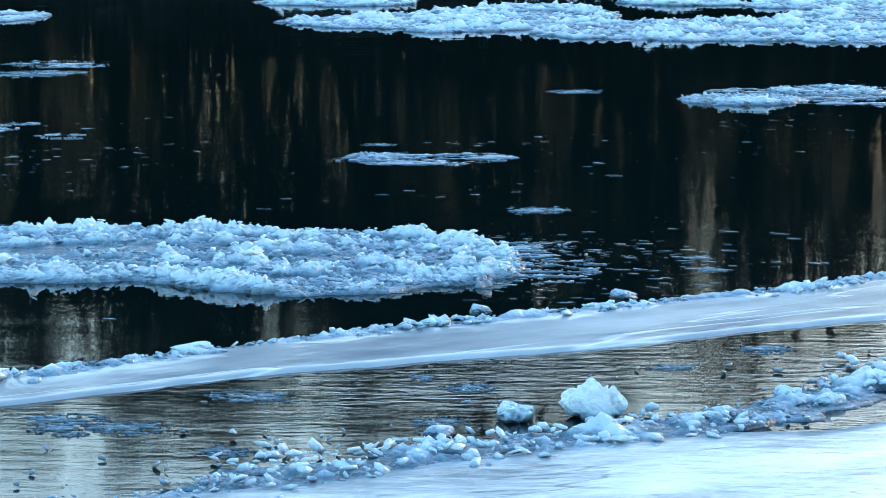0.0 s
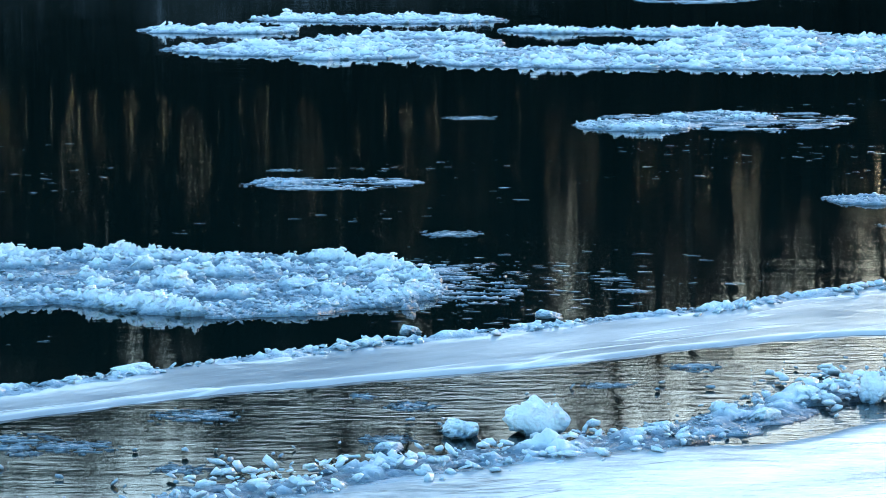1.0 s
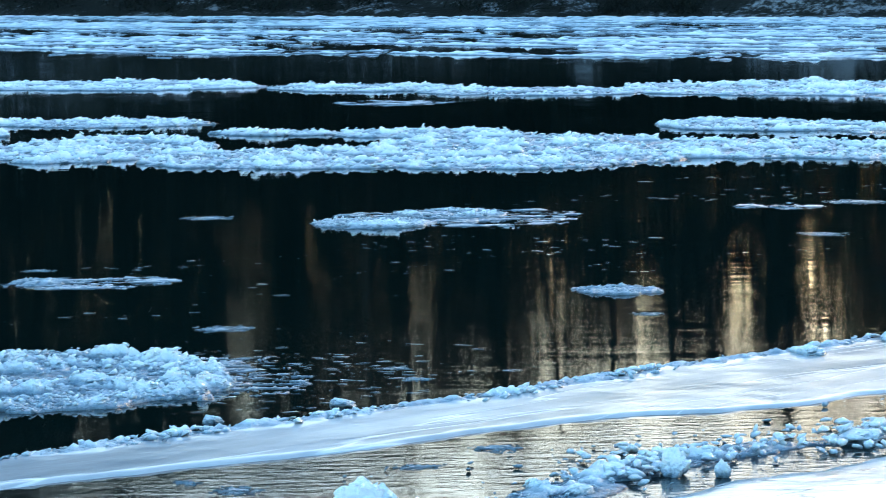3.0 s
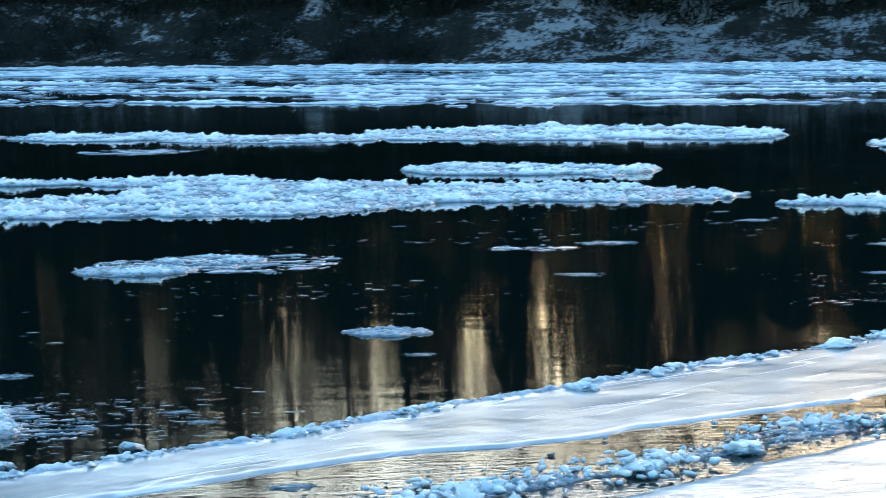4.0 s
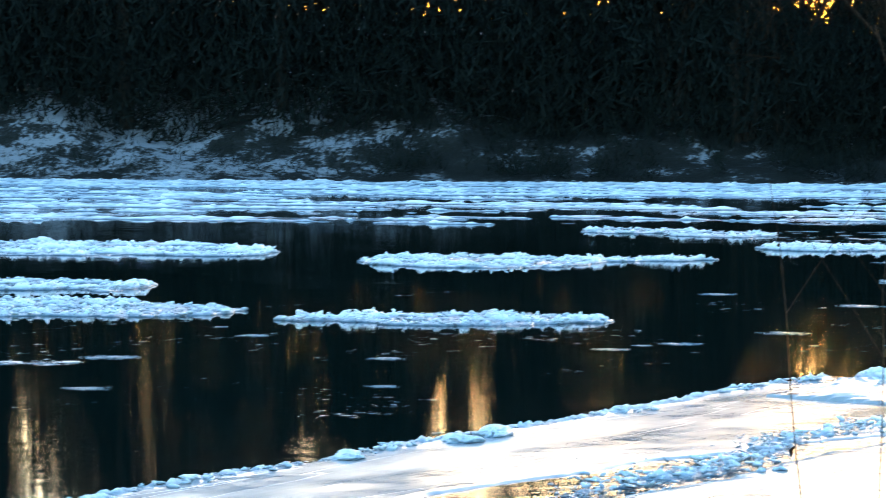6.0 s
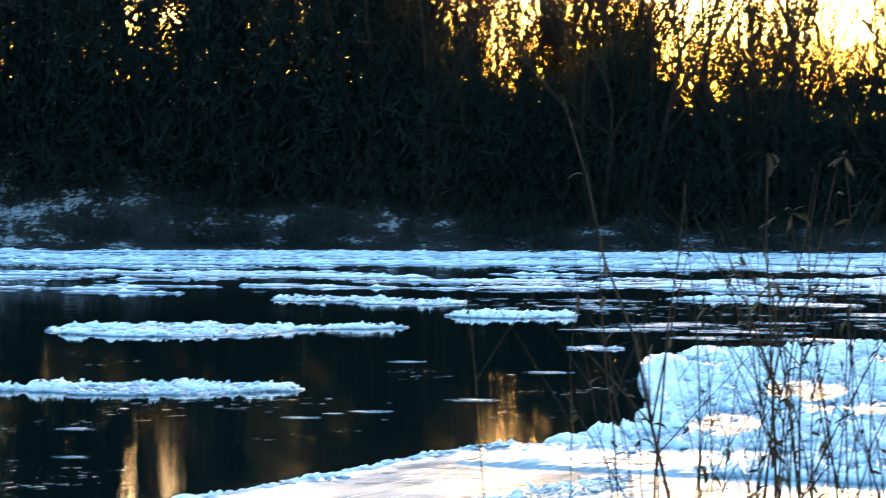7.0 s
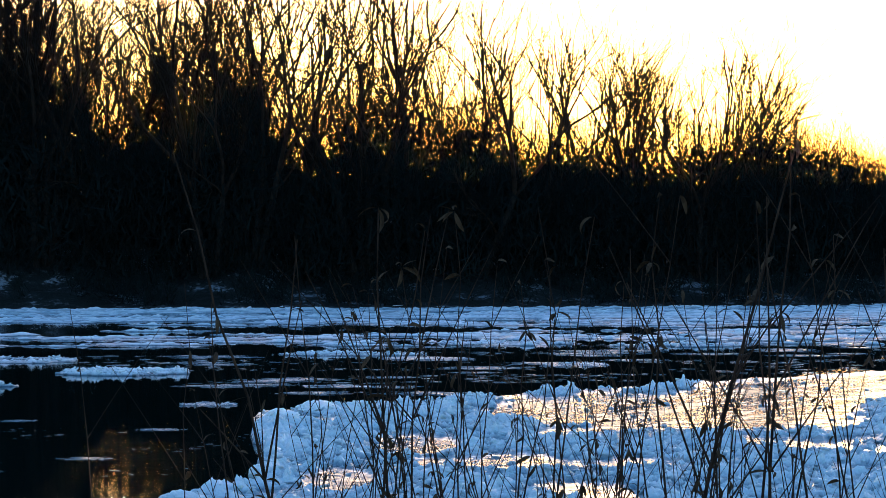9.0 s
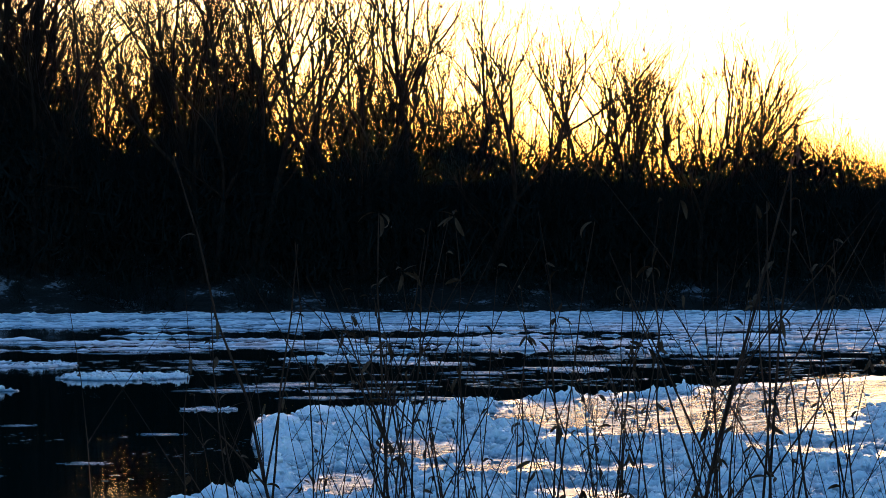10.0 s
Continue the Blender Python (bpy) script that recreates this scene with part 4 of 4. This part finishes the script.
def make_far_trees():
    tall = [make_tree(200 + k, 27 + 1.6 * k, first=0.2 + 0.04 * (k % 3), stems=1 + k % 2) for k in range(6)]
    low = [fork_tree(250 + k, 11 + 0.8 * k, 2 + k % 2, 0.0, 0.8) for k in range(4)]
    for k, t in enumerate(tall):
        stand(t, -49.3 + 6.6 * k, 11 + 2 * k)
    for k, t in enumerate(low):
        stand(t, -8.6 + 4.1 * k, 22 + 2 * k)
    rng = np.random.default_rng(77)
    az = -55.0
    while az < -8.5:
        az += rng.uniform(0.30, 0.62)
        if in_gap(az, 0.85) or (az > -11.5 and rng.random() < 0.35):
            continue
        x, y = bank_point(az, rng.uniform(8, 34))
        size = np.interp(az, [-50, -33, -28, -24, -15, -8], [1.0, 0.98, 0.82, 0.74, 0.74, 0.66]) * rng.uniform(0.85, 1.1)
        copy_thing(tall[int(rng.integers(0, 6))], pose(x, y, on_ground(x, y), 0, 0, rng.uniform(0, 360)) @ Matrix.Scale(size, 4))
    az = -9.0
    while az < 12:
        az += rng.uniform(0.5, 1.0) * (0.7 if az < -0.5 else 1.0)
        x, y = bank_point(az, rng.uniform(16, 40))
        size = np.interp(az, [-9, -5, -3, 0, 3, 4.2, 6, 9, 12], [1.38, 1.2, 1.15, 0.95, 0.62, 0.45, 0.55, 0.42, 0.40]) * rng.uniform(0.8, 1.15)
        copy_thing(low[int(rng.integers(0, 4))], pose(x, y, on_ground(x, y), 0, 0, rng.uniform(0, 360)) @ Matrix.Scale(size, 4))


make_far_trees()
for k, (az, beyond, high, stems, lean, fan) in enumerate([
        (-9.4, 9, 21.0, 3, 0.0, 1.0), (-8.75, 10, 21.0, 2, -0.05, 0.9), (-8.05, 8, 21.5, 3, 0.0, 1.0), (-7.35, 9, 19.5, 2, 0.12, 1.0), (-6.85, 12, 13.0, 1, 0.1, 0.7),
        (-6.35, 13, 10.5, 2, 0.0, 0.6), (-5.9, 14, 10.0, 2, 0.08, 0.6), (-5.5, 12, 12.0, 2, -0.06, 0.6),
        (-4.75, 8, 20.0, 3, -0.08, 0.9), (-4.3, 9, 21.0, 4, 0.0, 0.9), (-3.85, 8, 20.0, 3, 0.08, 0.8),
        (-3.03, 11, 15.5, 1, -0.05, 0.7), (-2.74, 9, 19.5, 1, 0.0, 0.6), (-2.25, 13, 13.0, 2, 0.0, 0.7),
        (-1.62, 8, 20.5, 3, -0.16, 1.1), (-1.12, 9, 20.0, 2, 0.1, 1.0), (-0.56, 9, 20.0, 1, 0.0, 0.8),
        (0.06, 12, 14.5, 2, 0.0, 0.7), (0.4, 11, 16.0, 2, 0.1, 0.9), (0.8, 8, 17.0, 1, 0.40, 0.9), (1.35, 13, 12.5, 2, 0.0, 0.8),
        (1.85, 9, 15.5, 2, 0.05, 0.9), (2.2, 11, 14.0, 2, 0.1, 0.9), (2.72, 9, 15.5, 1, 0.05, 0.8), (3.05, 12, 12.0, 1, 0.22, 0.9), (3.5, 13, 11.5, 2, 0.0, 0.8),
        (3.88, 10, 13.6, 1, 0.0, 0.6), (4.42, 10, 11.8, 2, 0.0, 0.55), (5.12, 8, 15.0, 2, -0.03, 0.8), (5.32, 9, 15.2, 2, 0.08, 0.8), (5.75, 10, 14.0, 2, 0.22, 0.9),
        (6.25, 11, 11.5, 2, 0.25, 0.9), (6.75, 10, 10.8, 1, 0.38, 0.9), (7.25, 12, 8.2, 2, 0.3, 0.9), (7.9, 13, 6.5, 2, 0.25, 0.9)]):
    stand(fork_tree(300 + k, high, stems, lean, fan), az, beyond)


# ---- undergrowth ----
def thicket_top(az):
    """Height of the dense undergrowth over the bank by direction."""
    # the tallest, at far left, stay unseen; raised to darken the river's mirror
    h = np.interp(az, [-60, -45, -33, -28, -24, -20, -15, -10, -9, -8.3, -6.7, -6.4, -5.2, -4.8, -3.75, -3.4, -2.8, -2.1, -1.5, 0, 0.9, 1.1, 2.4, 2.8, 4.7, 4.95, 6.3, 7.5, 7.9, 9, 14],
                  [42, 37, 28, 25, 24, 22, 19.0, 17.0, 14.5, 12.4, 10.8, 9.8, 10.4, 14.0, 14.0, 10.2, 9.2, 10.1, 10.6, 10.8, 11.0, 8.8, 8.6, 9.2, 8.6, 9.6, 10.1, 10.4, 9.0, 8.4, 8.2])
    return h * (0.86 + np.where(az < -9, 0.24, 0.2) * fbm(az * 1.6, az * 0, 71, 5))


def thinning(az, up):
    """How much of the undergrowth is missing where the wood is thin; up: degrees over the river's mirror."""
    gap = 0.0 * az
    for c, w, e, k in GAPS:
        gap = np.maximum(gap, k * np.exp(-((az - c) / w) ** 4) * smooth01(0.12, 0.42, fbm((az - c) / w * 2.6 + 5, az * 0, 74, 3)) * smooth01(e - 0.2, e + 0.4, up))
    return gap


def twig_mesh(name, x, y, z, ln, wd, rng, up=0.8):
    n = len(x)
    d = rng.normal(0, 0.5, (n, 3)) + np.array([0, 0, up])
    d /= np.linalg.norm(d, axis=1)[:, None]
    s = np.cross(d, rng.normal(0, 1, (n, 3)))
    s /= np.linalg.norm(s, axis=1)[:, None]
    p = np.stack([x, y, z], 1)
    co = np.stack([p - s * wd[:, None], p + s * wd[:, None], p + d * ln[:, None]], 1).reshape(-1, 3)
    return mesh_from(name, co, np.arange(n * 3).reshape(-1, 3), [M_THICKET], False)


def make_thicket():
    rng = np.random.default_rng(5)
    n = 760000
    steps = np.linspace(-57, 14, 1500)
    share = np.cumsum(thicket_top(steps) + 3.5 * (steps > -9))
    az = np.interp(rng.uniform(0, share[-1], n), share, steps)
    part = rng.uniform(0, 1, n) ** 0.95
    beyond = 6 + 18 * rng.uniform(0, 1, n) ** 1.2
    a = np.radians(az)
    r = (170 + 1.011 * beyond) / (np.cos(a) - 0.15 * np.sin(a))
    x, y = r * np.sin(a), r * np.cos(a)
    z = ground_z(x, y) + thicket_top(az) * part * rng.normal(0.97, 0.08, n)
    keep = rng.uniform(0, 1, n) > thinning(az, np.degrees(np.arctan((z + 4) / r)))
    az, x, y, z, part = az[keep], x[keep], y[keep], z[keep], part[keep]
    n = len(az)
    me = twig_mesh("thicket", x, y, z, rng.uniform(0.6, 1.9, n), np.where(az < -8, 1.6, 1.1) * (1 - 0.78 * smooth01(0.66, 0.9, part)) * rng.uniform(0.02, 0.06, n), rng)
    tagged(new("thicket", me), "dense dark leafless undergrowth along the far bank", "undergrowth", kind="stuff")


def make_slope_brush():
    rng = np.random.default_rng(6)
    n = 60000
    az = rng.uniform(-57, 14, n)
    bare = smooth01(-23.2, -21.8, az) * smooth01(-14.5, -16, az)
    keep = rng.uniform(0, 1, n) < (1 - 0.85 * bare) * smooth01(0.35, 0.6, fbm(az * 1.4, az * 0, 91, 4))
    az = az[keep]
    n = len(az)
    beyond = rng.uniform(0.3, 9, n)
    a = np.radians(az)
    r = (170 + 1.011 * beyond) / (np.cos(a) - 0.15 * np.sin(a))
    x, y = r * np.sin(a), r * np.cos(a)
    z = np.maximum(ground_z(x, y), 0) + rng.uniform(0, 1.3, n) * fbm(x * 0.5, y * 0.5, 92, 3)
    me = twig_mesh("slope_brush", x, y, z, rng.uniform(0.3, 1.1, n), rng.uniform(0.015, 0.05, n), rng)
    tagged(new("slope_brush", me), "low dark scrub on the snowy river slope", "scrub", kind="stuff")


make_slope_brush()
make_thicket()


# ---- dry shoots on the near bank ----
def leaf_mesh(seed):
    rng = np.random.default_rng(seed)
    ln, wd, curl = rng.uniform(0.05, 0.09), rng.uniform(0.005, 0.009), rng.uniform(0.3, 2.2)
    k = 9
    t = np.linspace(0, 1, k)
    ang = curl * t
    x = np.cumsum(np.cos(ang)) * ln / k
    z = -np.cumsum(np.sin(ang)) * ln / k
    w = wd * np.sin(np.pi * np.clip(t * 0.93 + 0.05, 0, 1)) ** 0.7
    fold = 0.35 * w
    co = np.concatenate([np.stack([x, -w, z + fold], 1), np.stack([x, 0 * w, z], 1), np.stack([x, w, z + fold], 1)])
    i = np.arange(k - 1)
    fa = np.concatenate([np.stack([i, i + 1, i + 1 + k, i + k], 1), np.stack([i + k, i + k + 1, i + 1 + 2 * k, i + 2 * k], 1)])
    me = mesh_from("leaf", co, fa, [M_LEAF])
    return me


LEAVES = [leaf_mesh(k) for k in range(7)]


def dry_shoot(seed, ln, thick, bend, twigs, leaves):
    rng = np.random.default_rng(seed)
    root = new("dry_shoot")
    stem = Tubes()
    k = 9
    t = np.linspace(0, 1, k)
    bx = bend * t ** 2 + 0.012 * np.cumsum(rng.normal(0, 1, k))
    by = 0.012 * np.cumsum(rng.normal(0, 1, k))
    pts = np.stack([bx - bx[0], by - by[0], ln * t], 1)
    stem.add(pts, thick * np.linspace(1, 0.28, k), 6)
    child("stem", stem.mesh("stem", M_STEM), root)
    ends = []
    for j in range(twigs):
        f = rng.uniform(0.35, 0.9)
        i = int(f * (k - 1))
        p = pts[i]
        side = rng.choice([-1, 1]) * rng.uniform(0.25, 0.6)
        l2 = ln * rng.uniform(0.12, 0.35)
        tt = np.linspace(0, 1, 6)[:, None]
        q = p + tt * l2 * np.array([side, rng.normal(0, 0.2), 0.85]) + tt ** 2 * l2 * np.array([side * 0.2, 0, 0.1])
        tw = Tubes()
        tw.add(q, thick * np.linspace(0.45, 0.18, 6), 5)
        child("twig", tw.mesh("twig", M_STEM), root)
        ends.append(q[-1])
        ends.append(q[3])
    spots = [pts[int(rng.integers(k // 2, k))] for _ in range(leaves)] + ends
    for p in spots[:leaves]:
        lf = child("leaf", LEAVES[int(rng.integers(0, 7))], root)
        lf.matrix_basis = pose(*p, rng.uniform(-60, 60), rng.uniform(-70, 60), rng.uniform(0, 360))
    return tagged(root, "thin dry shoot with a few curled dead leaves", "dry shoot", "dry shoots on the near bank")


def plant(shoot, az, r, lean, turn, size=1.0, copy=True):
    x, y = r * math.sin(radians(az)), r * math.cos(radians(az))
    m = pose(x, y, on_ground(x, y) - 0.03, 0, lean, 0) @ pose(0, 0, 0, 0, 0, turn)
    if copy:
        return copy_thing(shoot, m @ Matrix.Scale(size, 4))
    shoot.matrix_basis = m
    return shoot


def make_shoots():
    rng = np.random.default_rng(55)
    kinds = [dry_shoot(700 + k, 1.75, rng.uniform(0.0042, 0.0075), rng.uniform(-0.22, 0.22), 1 + k % 4, 3 + k % 5) for k in range(12)]
    for k, sh in enumerate(kinds):
        plant(sh, -3.6 + 1.07 * k, 8.6 + 0.2 * (k % 5), rng.uniform(-9, 9), 0, copy=False)
    for k in range(92):
        az = 9.6 - 13.6 * rng.uniform(0, 1) ** 1.15
        r = rng.uniform(8.2, 11.5)
        plant(kinds[int(rng.integers(0, 12))], az, r, rng.normal(0, 6.5), rng.choice([0, 180]) + rng.normal(0, 25), rng.uniform(0.58, 0.9) + 0.03 * (r - 8))
    plant(dry_shoot(800, 2.05, 0.0085, -0.12, 2, 5), -2.35, 8.5, -9.0, 0, copy=False)
    plant(dry_shoot(801, 2.0, 0.0095, 0.10, 3, 6), 4.0, 8.4, 9.5, 0, copy=False)
    plant(dry_shoot(802, 1.9, 0.0075, 0.06, 4, 7), 6.4, 8.4, 2.0, 0, copy=False)
    plant(dry_shoot(803, 1.8, 0.0075, -0.05, 3, 6), -1.0, 8.4, 0.5, 0, copy=False)
    plant(dry_shoot(804, 1.72, 0.004, -0.10, 1, 2), -6.8, 9.2, -2.0, 0, copy=False)
    plant(dry_shoot(805, 1.72, 0.0035, 0.03, 1, 2), -5.3, 9.2, 1.0, 0, copy=False)
    plant(dry_shoot(806, 1.85, 0.0085, 0.15, 3, 6), 8.2, 8.3, 14.0, 0, copy=False)


make_shoots()
